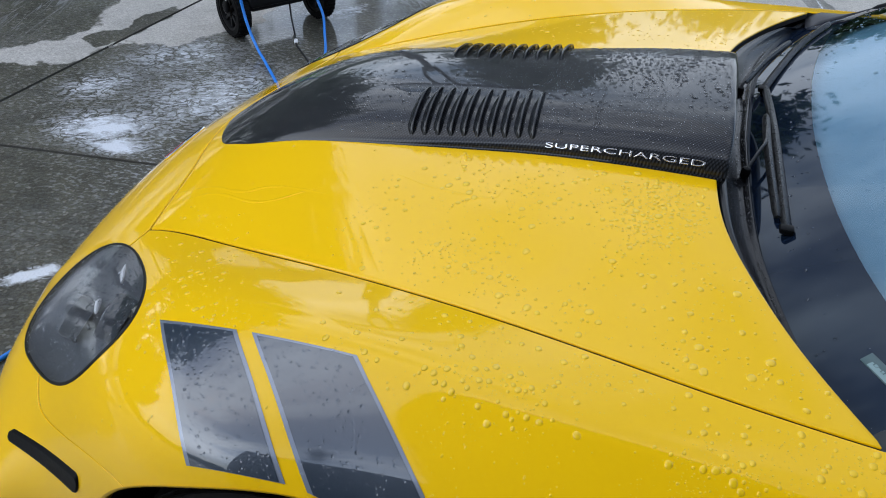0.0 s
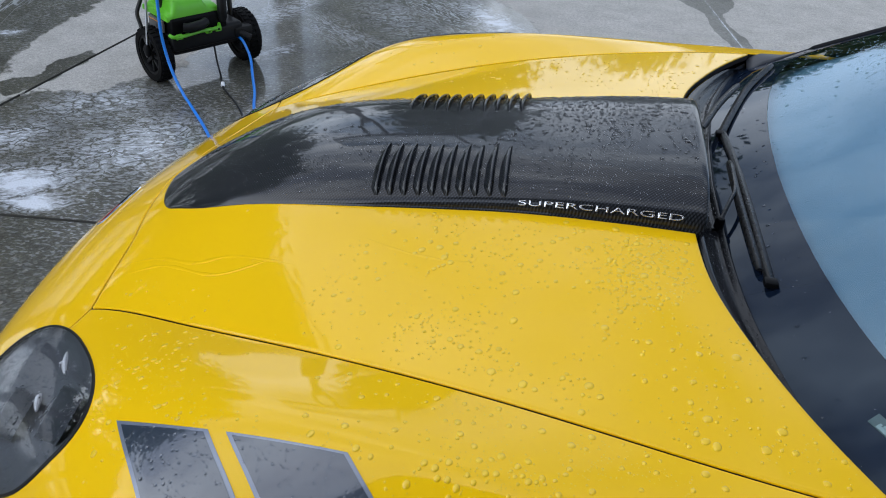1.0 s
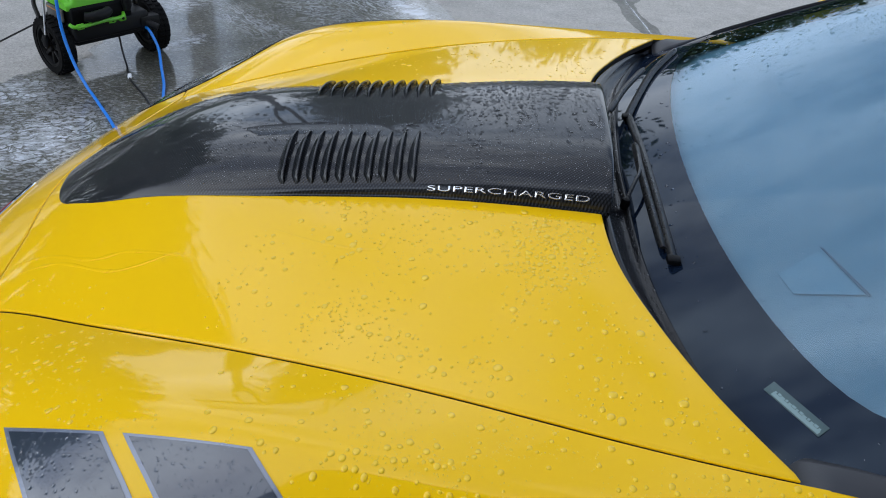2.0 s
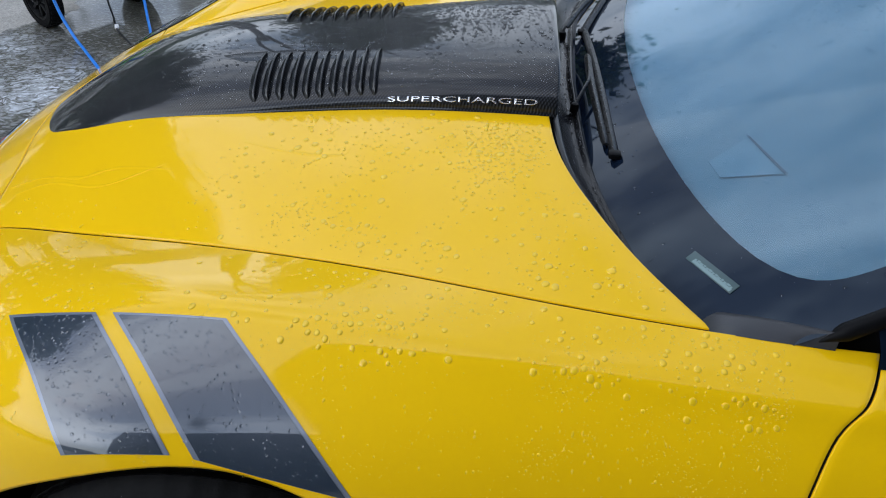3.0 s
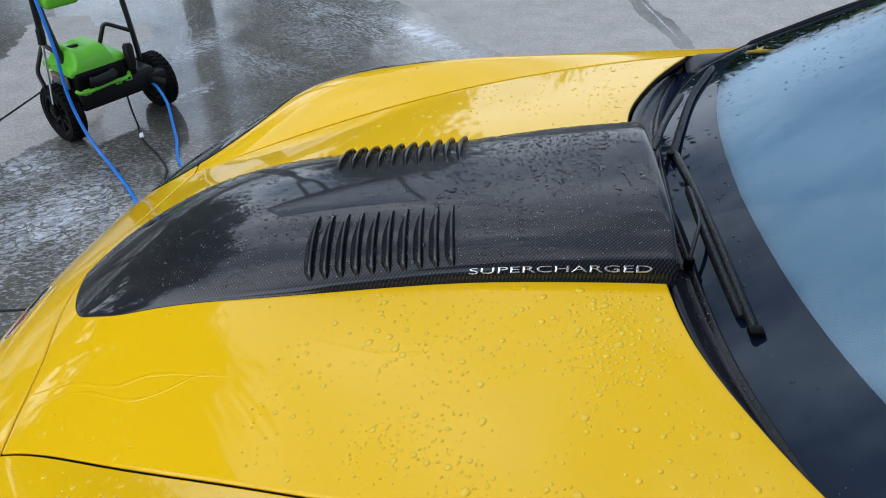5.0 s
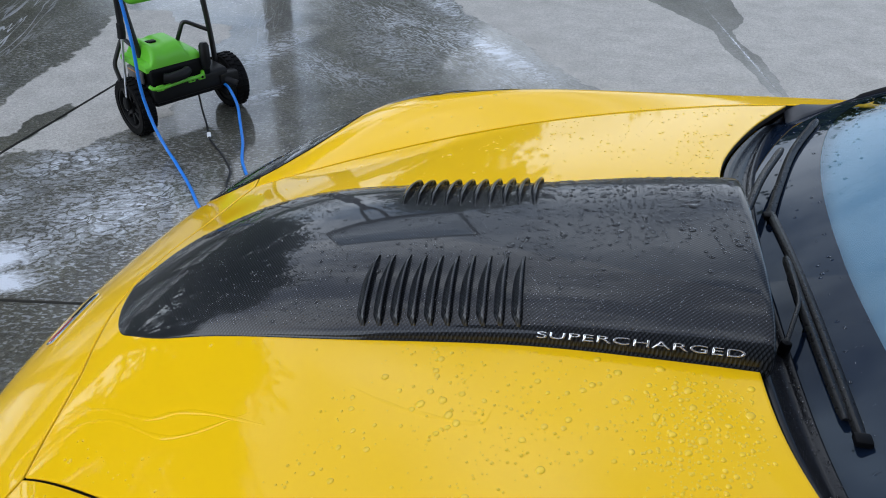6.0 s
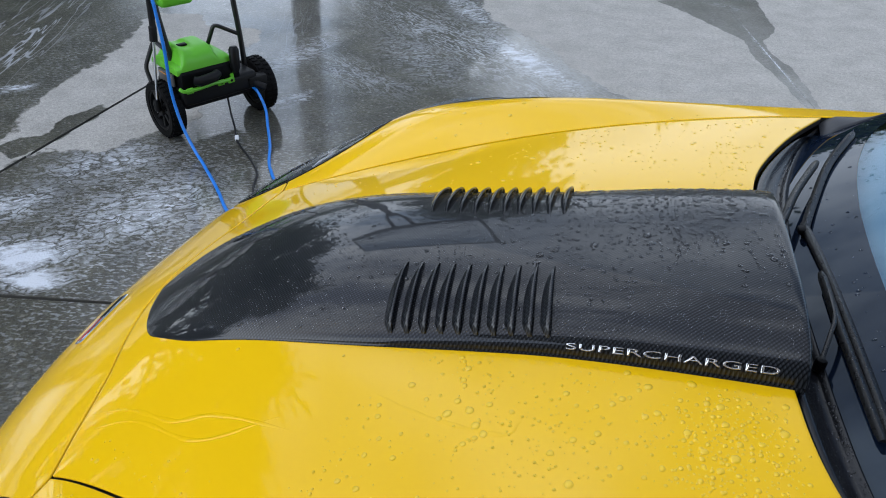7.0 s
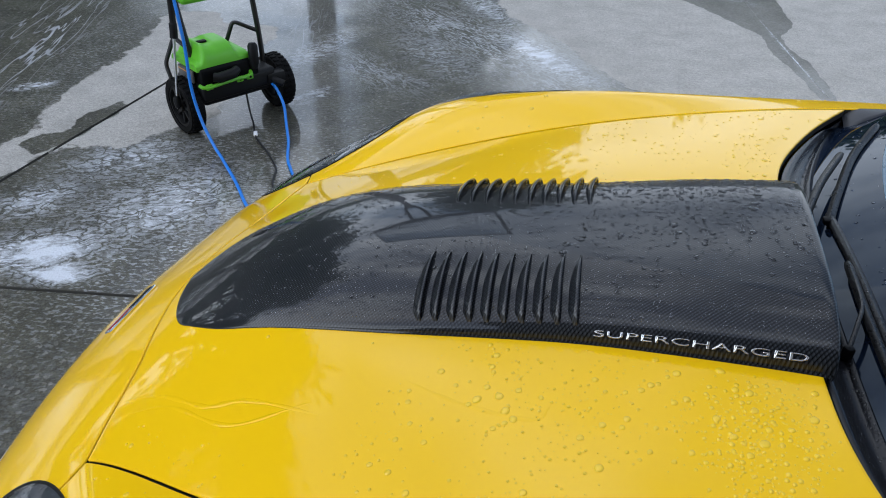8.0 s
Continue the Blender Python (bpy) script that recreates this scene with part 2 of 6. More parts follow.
def concrete_material():
    """Drive concrete: sandy grain, cracks of colour; wetness, soap foam and painted glints follow the sheet's own
    attributes.
    """
    m = bpy.data.materials.new("drive_concrete")
    m.use_nodes = True
    n, l = m.node_tree.nodes, m.node_tree.links
    b = n["Principled BSDF"]
    co = n.new("ShaderNodeTexCoord")

    def noise_tex(scale, detail=6, rough=0.6, src=None):
        t = n.new("ShaderNodeTexNoise")
        t.inputs["Scale"].default_value, t.inputs["Detail"].default_value, t.inputs["Roughness"].default_value = scale, detail, rough
        l.new(src or co.outputs["Object"], t.inputs["Vector"])
        return t

    def math_node(op, a, c, d=None):
        t = n.new("ShaderNodeMath")
        t.operation = op
        for i, s in enumerate((a, c, d)):
            if s is None:
                continue
            if isinstance(s, (int, float)):
                t.inputs[i].default_value = s
            else:
                l.new(s, t.inputs[i])
        return t.outputs[0]

    def ramp(fac, p0, p1, c0=(0, 0, 0, 1), c1=(1, 1, 1, 1)):
        t = n.new("ShaderNodeValToRGB")
        t.color_ramp.elements[0].position, t.color_ramp.elements[1].position = p0, p1
        t.color_ramp.elements[0].color, t.color_ramp.elements[1].color = c0, c1
        l.new(fac, t.inputs["Fac"])
        return t.outputs["Color"]

    def mix(fac, a, c, blend="MIX"):
        t = n.new("ShaderNodeMixRGB")
        t.blend_type = blend
        for i, s in enumerate((fac, a, c)):
            if isinstance(s, (int, float)):
                t.inputs[i].default_value = s
            elif isinstance(s, tuple):
                t.inputs[i].default_value = (*s, 1)
            else:
                l.new(s, t.inputs[i])
        return t.outputs["Color"]

    dry_at = n.new("ShaderNodeAttribute")
    dry_at.attribute_name = "dry"
    foam_at = n.new("ShaderNodeAttribute")
    foam_at.attribute_name = "foam"
    edge = noise_tex(9, 6, 0.58)
    d = math_node("MULTIPLY_ADD", math_node("SUBTRACT", edge.outputs["Fac"], 0.5), 0.17, dry_at.outputs["Fac"])
    dry = ramp(math_node("MULTIPLY_ADD", d, 1.0, 0.5), 0.492, 0.508)
    sand = noise_tex(120, 4, 0.8)
    grit = n.new("ShaderNodeTexVoronoi")
    grit.inputs["Scale"].default_value = 95
    l.new(co.outputs["Object"], grit.inputs["Vector"])
    pebble = ramp(grit.outputs["Color"], 0.76, 0.92)
    patch = noise_tex(1.6, 6, 0.6)
    stain = noise_tex(5.5, 7, 0.68)
    coarse = noise_tex(48, 6, 0.8)
    dry_col = mix(0.7, mix(ramp(stain.outputs["Fac"], 0.30, 0.70), (0.385, 0.37, 0.34), (0.53, 0.512, 0.475)), ramp(coarse.outputs["Fac"], 0.34, 0.66, (0.66, 0.66, 0.66, 1), (1.25, 1.25, 1.25, 1)), "MULTIPLY")
    dry_col = mix(0.8, dry_col, ramp(sand.outputs["Fac"], 0.32, 0.68, (0.62, 0.62, 0.62, 1), (1.3, 1.3, 1.3, 1)), "MULTIPLY")
    wet_col = mix(ramp(stain.outputs["Fac"], 0.35, 0.65), (0.031, 0.0285, 0.016), (0.082, 0.076, 0.050))
    wet_col = mix(0.85, wet_col, ramp(sand.outputs["Fac"], 0.34, 0.66, (0.35, 0.35, 0.35, 1), (1.65, 1.65, 1.6, 1)), "MULTIPLY")
    wet_col = mix(0.7, wet_col, ramp(coarse.outputs["Fac"], 0.34, 0.66, (0.45, 0.45, 0.45, 1), (1.5, 1.5, 1.48, 1)), "MULTIPLY")
    wet_col = mix(math_node("MULTIPLY", pebble, 0.6), wet_col, (0.30, 0.285, 0.255))
    damp_at = n.new("ShaderNodeAttribute")
    damp_at.attribute_name = "damp"
    wet_col = mix(damp_at.outputs["Fac"], wet_col, mix(0.6, dry_col, (0.40, 0.40, 0.40), "MULTIPLY"))
    base = mix(dry, wet_col, dry_col)
    # soap: wisps of white film in the thick patches; lace that also paints the ripples' sky sheen
    warp = n.new("ShaderNodeMapping")
    warp.vector_type = "TEXTURE"
    warp.inputs["Scale"].default_value = (1.9, 1.0, 1.0)
    warp.inputs["Rotation"].default_value = (0, 0, radians(28))
    l.new(co.outputs["Object"], warp.inputs["Vector"])
    streak = noise_tex(17, 10, 0.74, warp.outputs["Vector"])
    streak.inputs["Distortion"].default_value = 0.7
    thick = ramp(math_node("MULTIPLY_ADD", foam_at.outputs["Fac"], 0.85, math_node("SUBTRACT", streak.outputs["Fac"], 0.80)), 0.02, 0.22)
    lace_src = noise_tex(30, 6, 0.65, warp.outputs["Vector"])
    lace_src.inputs["Distortion"].default_value = 1.6
    lace = ramp(math_node("ABSOLUTE", math_node("SUBTRACT", lace_src.outputs["Fac"], 0.5), 0.0), 0.015, 0.11, (0, 0, 0, 1), (1, 1, 1, 1))
    # veins that part the lace, soap film and painted sheen alike
    wob = n.new("ShaderNodeTexNoise")
    wob.inputs["Scale"].default_value, wob.inputs["Detail"].default_value = 11, 4
    l.new(co.outputs["Object"], wob.inputs["Vector"])
    shift = n.new("ShaderNodeVectorMath")
    shift.operation = "MULTIPLY_ADD"
    l.new(wob.outputs["Color"], shift.inputs[0])
    shift.inputs[1].default_value = (0.13, 0.13, 0.0)
    l.new(warp.outputs["Vector"], shift.inputs[2])
    vein = n.new("ShaderNodeTexVoronoi")
    vein.feature = "DISTANCE_TO_EDGE"
    vein.inputs["Scale"].default_value = 33
    l.new(shift.outputs[0], vein.inputs["Vector"])
    lace = math_node("MULTIPLY", ramp(vein.outputs["Distance"], 0.035, 0.19), math_node("MULTIPLY_ADD", lace, 0.5, 0.5))
    lace_amt = math_node("MULTIPLY_ADD", ramp(foam_at.outputs["Fac"], 0.14, 0.40), 1.0, math_node("MULTIPLY", ramp(patch.outputs["Fac"], 0.42, 0.60), 0.10))
    foam = math_node("MAXIMUM", thick, math_node("MULTIPLY", math_node("MULTIPLY", lace, lace_amt), 0.86))
    # runs of water drawn out down the slope
    run_map = n.new("ShaderNodeMapping")
    run_map.vector_type = "TEXTURE"
    run_map.inputs["Scale"].default_value = (11.0, 1.0, 1.0)
    run_map.inputs["Rotation"].default_value = (0, 0, radians(107))
    l.new(co.outputs["Object"], run_map.inputs["Vector"])
    def strands(src, scale, distortion, attribute, width):
        """Thin winding lines along the run of the water."""
        t = noise_tex(scale, 2, 0.5, src)
        t.inputs["Distortion"].default_value = distortion
        at = n.new("ShaderNodeAttribute")
        at.attribute_name = attribute
        line = ramp(math_node("ABSOLUTE", math_node("SUBTRACT", t.outputs["Fac"], 0.5), 0.0), width * 0.35, width, (1, 1, 1, 1), (0, 0, 0, 1))
        return math_node("MULTIPLY", line, at.outputs["Fac"])

    foam = math_node("MAXIMUM", foam, math_node("MULTIPLY", strands(run_map.outputs["Vector"], 15, 0.5, "runs", 0.024), 0.62))
    swirl_map = n.new("ShaderNodeMapping")
    swirl_map.vector_type = "TEXTURE"
    swirl_map.inputs["Scale"].default_value = (3.2, 1.0, 1.0)
    swirl_map.inputs["Rotation"].default_value = (0, 0, radians(-40))
    l.new(co.outputs["Object"], swirl_map.inputs["Vector"])
    foam = math_node("MAXIMUM", foam, math_node("MULTIPLY", strands(swirl_map.outputs["Vector"], 22, 1.8, "swirls", 0.055), 0.58))
    # sky glints on the ripples, painted into the base colour as pale specks
    glint_map = n.new("ShaderNodeMapping")
    glint_map.vector_type = "TEXTURE"
    glint_map.inputs["Scale"].default_value = (2.0, 1.0, 1.0)
    glint_map.inputs["Rotation"].default_value = (0, 0, radians(12))
    l.new(co.outputs["Object"], glint_map.inputs["Vector"])
    glint = noise_tex(82, 3, 0.6, glint_map.outputs["Vector"])
    glint_at = n.new("ShaderNodeAttribute")
    glint_at.attribute_name = "glints"
    glint_amt = math_node("MULTIPLY_ADD", glint_at.outputs["Fac"], 0.56, 0.10)
    foam = math_node("MAXIMUM", foam, math_node("MULTIPLY", math_node("MULTIPLY", ramp(glint.outputs["Fac"], 0.53, 0.60), ramp(stain.outputs["Fac"], 0.36, 0.58, (0.35, 0.35, 0.35, 1), (1.1, 1.1, 1.1, 1))), glint_amt))
    foam = math_node("MULTIPLY", foam, math_node("SUBTRACT", 1.0, dry))
    # one pale colour serves soap film and painted glints alike
    base = mix(foam, base, (0.74, 0.78, 0.84))
    l.new(base, b.inputs["Base Color"])
    pool = noise_tex(3.2, 5, 0.55)
    l.new(mix(dry, (0.45, 0.45, 0.45), (0.88, 0.88, 0.88)), b.inputs["Roughness"])
    # the film of water: a coat with its own ripples, broken where the grit stands out of it
    film = math_node("SUBTRACT", 1.0, dry)
    film = math_node("MULTIPLY", film, ramp(pool.outputs["Fac"], 0.36, 0.56, (0.75, 0.75, 0.75, 1), (1, 1, 1, 1)))
    l.new(math_node("MULTIPLY", film, math_node("SUBTRACT", 1.0, math_node("MULTIPLY", foam, 0.6))), b.inputs["Coat Weight"])
    l.new(ramp(pool.outputs["Fac"], 0.36, 0.60, (0.05, 0.05, 0.05, 1), (0.012, 0.012, 0.012, 1)), b.inputs["Coat Roughness"])
    b.inputs["Coat IOR"].default_value = 1.5
    rip_map = n.new("ShaderNodeMapping")
    rip_map.vector_type = "TEXTURE"
    rip_map.inputs["Scale"].default_value = (2.0, 1.0, 1.0)
    rip_map.inputs["Rotation"].default_value = (0, 0, radians(17))
    l.new(co.outputs["Object"], rip_map.inputs["Vector"])
    rip = noise_tex(58, 4, 0.55, rip_map.outputs["Vector"])
    rip.inputs["Distortion"].default_value = 1.2
    calm = noise_tex(2.2, 3, 0.5)
    rip_amt = ramp(calm.outputs["Fac"], 0.40, 0.60, (0.15, 0.15, 0.15, 1), (1, 1, 1, 1))
    cb = n.new("ShaderNodeBump")
    cb.inputs["Distance"].default_value = 0.0014
    l.new(math_node("MULTIPLY", rip_amt, 0.8), cb.inputs["Strength"])
    l.new(math_node("MULTIPLY_ADD", rip.outputs["Fac"], 0.8, math_node("MULTIPLY", sand.outputs["Fac"], 0.16)), cb.inputs["Height"])
    l.new(cb.outputs["Normal"], b.inputs["Coat Normal"])
    bp = n.new("ShaderNodeBump")
    bp.inputs["Strength"].default_value, bp.inputs["Distance"].default_value = 0.8, 0.005
    l.new(math_node("MULTIPLY_ADD", sand.outputs["Fac"], 0.8, math_node("MULTIPLY", grit.outputs["Distance"], 0.4)), bp.inputs["Height"])
    l.new(bp.outputs["Normal"], b.inputs["Normal"])
    return m


CONCRETE = concrete_material()
FILLER = mat("joint_filler", (0.068, 0.066, 0.060), 0.8, Specular_IOR_Level=0.1, var=0.3, scale=90, bump=0.4)
PLATE = mat("plate_aluminium", (0.055, 0.100, 0.108), 0.45, var=0.1, scale=90)


# ---- mesh helpers ----
def link_mesh(name, verts, faces, material, parent=None, label="", smooth=True, at=None):
    me = bpy.data.meshes.new(name)
    me.from_pydata([tuple(map(float, p)) for p in verts], [], [tuple(map(int, f)) for f in faces])
    me.materials.append(material)
    if smooth:
        me.polygons.foreach_set("use_smooth", [True] * len(me.polygons))
    me.update()
    ob = new(name, me)
    if parent is not None:
        ob.parent = parent
    if at is not None:
        ob.matrix_basis = at
    if label:
        ob["label"] = label
    return ob


def part(name, bm, material, parent=None, label="", smooth=True, at=None, sharp=40):
    """Links a bmesh as one mesh object under a thing or a part."""
    bmesh.ops.recalc_face_normals(bm, faces=bm.faces)
    me = bpy.data.meshes.new(name)
    bm.to_mesh(me)
    bm.free()
    me.materials.append(material)
    if smooth:
        me.polygons.foreach_set("use_smooth", [True] * len(me.polygons))
        me.set_sharp_from_angle(angle=radians(sharp))
    ob = new(name, me)
    if parent is not None:
        ob.parent = parent
    if at is not None:
        ob.matrix_basis = at
    if label:
        ob["label"] = label
    return ob


def thing(name, label, category, at=None, group="", kind=""):
    ob = new(name)
    ob.empty_display_size = 0.1
    if at is not None:
        ob.matrix_basis = at
    return tagged(ob, label, category, group, kind)


def box(bm, size, m=Matrix.Identity(4), bevel=0.0, segments=2):
    """Adds a box of that size about m's origin, with rounded edges."""
    one = bmesh.new()
    bmesh.ops.create_cube(one, size=1.0)
    bmesh.ops.scale(one, vec=size, verts=one.verts)
    if bevel:
        bmesh.ops.bevel(one, geom=one.edges[:], offset=bevel, segments=segments, affect="EDGES", profile=0.5)
    bmesh.ops.transform(one, matrix=m, verts=one.verts)
    me = bpy.data.meshes.new("tmp")
    one.to_mesh(me)
    one.free()
    bm.from_mesh(me)
    bpy.data.meshes.remove(me)
    return bm


def lathe(bm, profile, m=Matrix.Identity(4), steps=48, closed=True):
    """Turns (radius, height) pairs about the local z axis."""
    rings = []
    for i in range(steps):
        a = 2 * math.pi * i / steps
        rings.append([bm.verts.new(m @ Vector((r * math.cos(a), r * math.sin(a), h))) for r, h in profile])
    count = len(profile)
    for i in range(steps):
        p, q = rings[i], rings[(i + 1) % steps]
        for j in range(count if closed else count - 1):
            k = (j + 1) % count
            bm.faces.new((p[j], q[j], q[k], p[k]))
    return bm


def tube(bm, points, radius, sides=10, caps=True):
    """Sweeps a round section along a smooth line of points."""
    pts = [Vector(p) for p in points]
    rings, up = [], Vector((0.13, 0.21, 0.97))
    for i, p in enumerate(pts):
        d = (pts[min(i + 1, len(pts) - 1)] - pts[max(i - 1, 0)]).normalized()
        a = d.cross(up)
        if a.length < 0.05:
            a = d.cross(Vector((1, 0, 0)))
        a.normalize()
        b = d.cross(a)
        up = b if i else up
        if i:
            up = a.cross(d)
        r = radius(i / max(1, len(pts) - 1)) if callable(radius) else radius
        rings.append([bm.verts.new(p + (a * math.cos(t) + b * math.sin(t)) * r) for t in [2 * math.pi * k / sides for k in range(sides)]])
    for p, q in zip(rings, rings[1:]):
        for k in range(sides):
            bm.faces.new((p[k], p[(k + 1) % sides], q[(k + 1) % sides], q[k]))
    if caps:
        bm.faces.new(rings[0])
        bm.faces.new(rings[-1])
    return bm


def smooth_line(points, per=8):
    """Catmull-Rom points through a few given ones."""
    pts = [Vector(p) for p in points]
    pts = [2 * pts[0] - pts[1]] + pts + [2 * pts[-1] - pts[-2]]
    out = []
    for i in range(1, len(pts) - 2):
        a, b, c, d = pts[i - 1:i + 3]
        for k in range(per):
            t = k / per
            out.append(0.5 * ((2 * b) + (c - a) * t + (2 * a - 5 * b + 4 * c - d) * t * t + (3 * b - a - 3 * c + d) * t ** 3))
    out.append(pts[-2])
    return out


def rounded(points, r):
    """A bent bar's line: straight runs with short rounded corners."""
    pts = [Vector(p) for p in points]
    out = [pts[0]]
    for a, b, c in zip(pts, pts[1:], pts[2:]):
        p, q = b + (a - b).normalized() * r, b + (c - b).normalized() * r
        out += [p * (1 - t) ** 2 + b * (2 * t * (1 - t)) + q * t * t for t in (0, 0.25, 0.5, 0.75, 1)]
    return out + [pts[-1]]


def curve1(xs, ys):
    """A smooth function through (xs, ys): a natural cubic."""
    xs, ys = np.array(xs, float), np.array(ys, float)
    n, h = len(xs), np.diff(xs)
    a, r = np.eye(n), np.zeros(n)
    for i in range(1, n - 1):
        a[i, i - 1:i + 2] = h[i - 1], 2 * (h[i - 1] + h[i]), h[i]
        r[i] = 6 * ((ys[i + 1] - ys[i]) / h[i] - (ys[i] - ys[i - 1]) / h[i - 1])
    m = np.linalg.solve(a, r)

    def f(x):
        x = np.clip(np.asarray(x, float), xs[0], xs[-1])
        i = np.clip(np.searchsorted(xs, x) - 1, 0, n - 2)
        p, q, k = xs[i + 1] - x, x - xs[i], h[i]
        return (m[i] * p ** 3 + m[i + 1] * q ** 3) / (6 * k) + (ys[i] / k - m[i] * k / 6) * p + (ys[i + 1] / k - m[i + 1] * k / 6) * q
    return f

# ---- the car's skin: eight feature lines from nose to door, half the car, x back, y out, z up ----
CENTRE = [(-0.9, 0, 0.17), (-0.93, 0, 0.32), (-0.87, 0, 0.475), (-0.752, 0, 0.59), (-0.632, 0, 0.672), (-0.4, 0, 0.795), (-0.159, 0, 0.848), (0.033, 0, 0.87), (0.226, 0, 0.897), (0.419, 0, 0.916), (0.612, 0, 0.926), (0.85, 0, 0.936), (1.2, 0, 0.95)]
MID = [(-0.88, 0.24, 0.17), (-0.915, 0.24, 0.32), (-0.855, 0.22, 0.475), (-0.735, 0.2, 0.59), (-0.592, 0.22, 0.678), (-0.375, 0.235, 0.781), (-0.159, 0.26, 0.832), (0.033, 0.285, 0.86), (0.226, 0.31, 0.888), (0.419, 0.33, 0.906), (0.612, 0.35, 0.915), (0.85, 0.36, 0.93), (1.2, 0.36, 0.945)]
SEAM = [(-0.84, 0.46, 0.17), (-0.87, 0.47, 0.315), (-0.815, 0.45, 0.475), (-0.695, 0.425, 0.592), (-0.545, 0.416, 0.676), (-0.352, 0.468, 0.737), (-0.159, 0.521, 0.788), (0.033, 0.57, 0.83), (0.226, 0.617, 0.86), (0.419, 0.662, 0.88), (0.612, 0.694, 0.894), (0.85, 0.71, 0.905), (1.2, 0.72, 0.925)]
CREST = [(-0.79, 0.62, 0.17), (-0.82, 0.63, 0.315), (-0.765, 0.61, 0.46), (-0.655, 0.58, 0.585), (-0.505, 0.575, 0.687), (-0.335, 0.62, 0.773), (-0.159, 0.66, 0.826), (0.033, 0.69, 0.855), (0.226, 0.715, 0.868), (0.419, 0.744, 0.8745), (0.612, 0.769, 0.8805), (0.85, 0.784, 0.889), (1.2, 0.794, 0.903)]
SHOULDER = [(-0.73, 0.74, 0.17), (-0.755, 0.75, 0.31), (-0.7, 0.73, 0.435), (-0.6, 0.71, 0.55), (-0.47, 0.715, 0.665), (-0.315, 0.75, 0.764), (-0.155, 0.755, 0.812), (0.033, 0.757, 0.836), (0.226, 0.772, 0.846), (0.419, 0.785, 0.85), (0.612, 0.8, 0.853), (0.85, 0.815, 0.858), (1.2, 0.825, 0.87)]
LIP = [(-0.665, 0.8, 0.17), (-0.675, 0.82, 0.3), (-0.63, 0.81, 0.4), (-0.54, 0.8, 0.485), (-0.43, 0.815, 0.59), (-0.295, 0.85, 0.69), (-0.15, 0.868, 0.742), (0.033, 0.866, 0.738), (0.226, 0.87, 0.742), (0.419, 0.87, 0.748), (0.612, 0.87, 0.756), (0.85, 0.872, 0.768), (1.2, 0.876, 0.778)]
SIDE = [(-0.645, 0.805, 0.17), (-0.65, 0.825, 0.26), (-0.605, 0.825, 0.32), (-0.51, 0.83, 0.37), (-0.405, 0.855, 0.43), (-0.285, 0.885, 0.48), (-0.15, 0.9, 0.52), (0.033, 0.905, 0.52), (0.226, 0.905, 0.52), (0.419, 0.9, 0.52), (0.612, 0.898, 0.52), (0.85, 0.898, 0.52), (1.2, 0.898, 0.52)]
SILL = [(-0.63, 0.81, 0.17), (-0.635, 0.82, 0.2), (-0.595, 0.815, 0.22), (-0.5, 0.81, 0.22), (-0.4, 0.84, 0.22), (-0.28, 0.86, 0.22), (-0.15, 0.87, 0.22), (0.033, 0.875, 0.22), (0.226, 0.875, 0.22), (0.419, 0.872, 0.22), (0.612, 0.87, 0.22), (0.85, 0.868, 0.22), (1.2, 0.868, 0.22)]
HALF = np.array([CENTRE, MID, SEAM, CREST, SHOULDER, LIP, SIDE, SILL], float).transpose(1, 0, 2)
NET = np.concatenate([HALF[:, :0:-1] * (1, -1, 1), HALF], axis=1)
NU, NV = NET.shape[:2]


def bend(n, creases=()):
    """Second derivatives of a natural cubic; at a crease two of them meet at an angle."""
    a, b = np.eye(n), np.zeros((n, n))
    for i in range(1, n - 1):
        if i in creases:
            continue
        a[i, i - 1:i + 2] = 1, 4, 1
        b[i, i - 1:i + 2] = 6, -12, 6
    return np.linalg.solve(a, b)


BEND_U, BEND_V = bend(NU), bend(NV, (5, 9))


def weights(m, n, t):
    i = np.clip(np.floor(t).astype(int), 0, n - 2)
    c = t - i
    a, e = 1 - c, np.eye(n)
    return ((a ** 3 - a) / 6)[:, None] * m[i] + ((c ** 3 - c) / 6)[:, None] * m[i + 1] + a[:, None] * e[i] + c[:, None] * e[i + 1]


def skin(u, v):
    """Places on the skin: u from the nose (0) to the door (12), v from the left sill (-7) over the middle (0) to the right sill (7)."""
    u, v = np.broadcast_arrays(np.asarray(u, float), np.asarray(v, float))
    p = np.einsum("ni,nj,ijk->nk", weights(BEND_U, NU, u.ravel()), weights(BEND_V, NV, v.ravel() + 7), NET)
    return p.reshape(u.shape + (3,))


def skin_normal(u, v, e=2e-3):
    a = skin(u + e, v) - skin(u - e, v)
    b = skin(u, v + e) - skin(u, v - e)
    n = np.cross(a, b)
    return n / np.linalg.norm(n, axis=-1, keepdims=True)


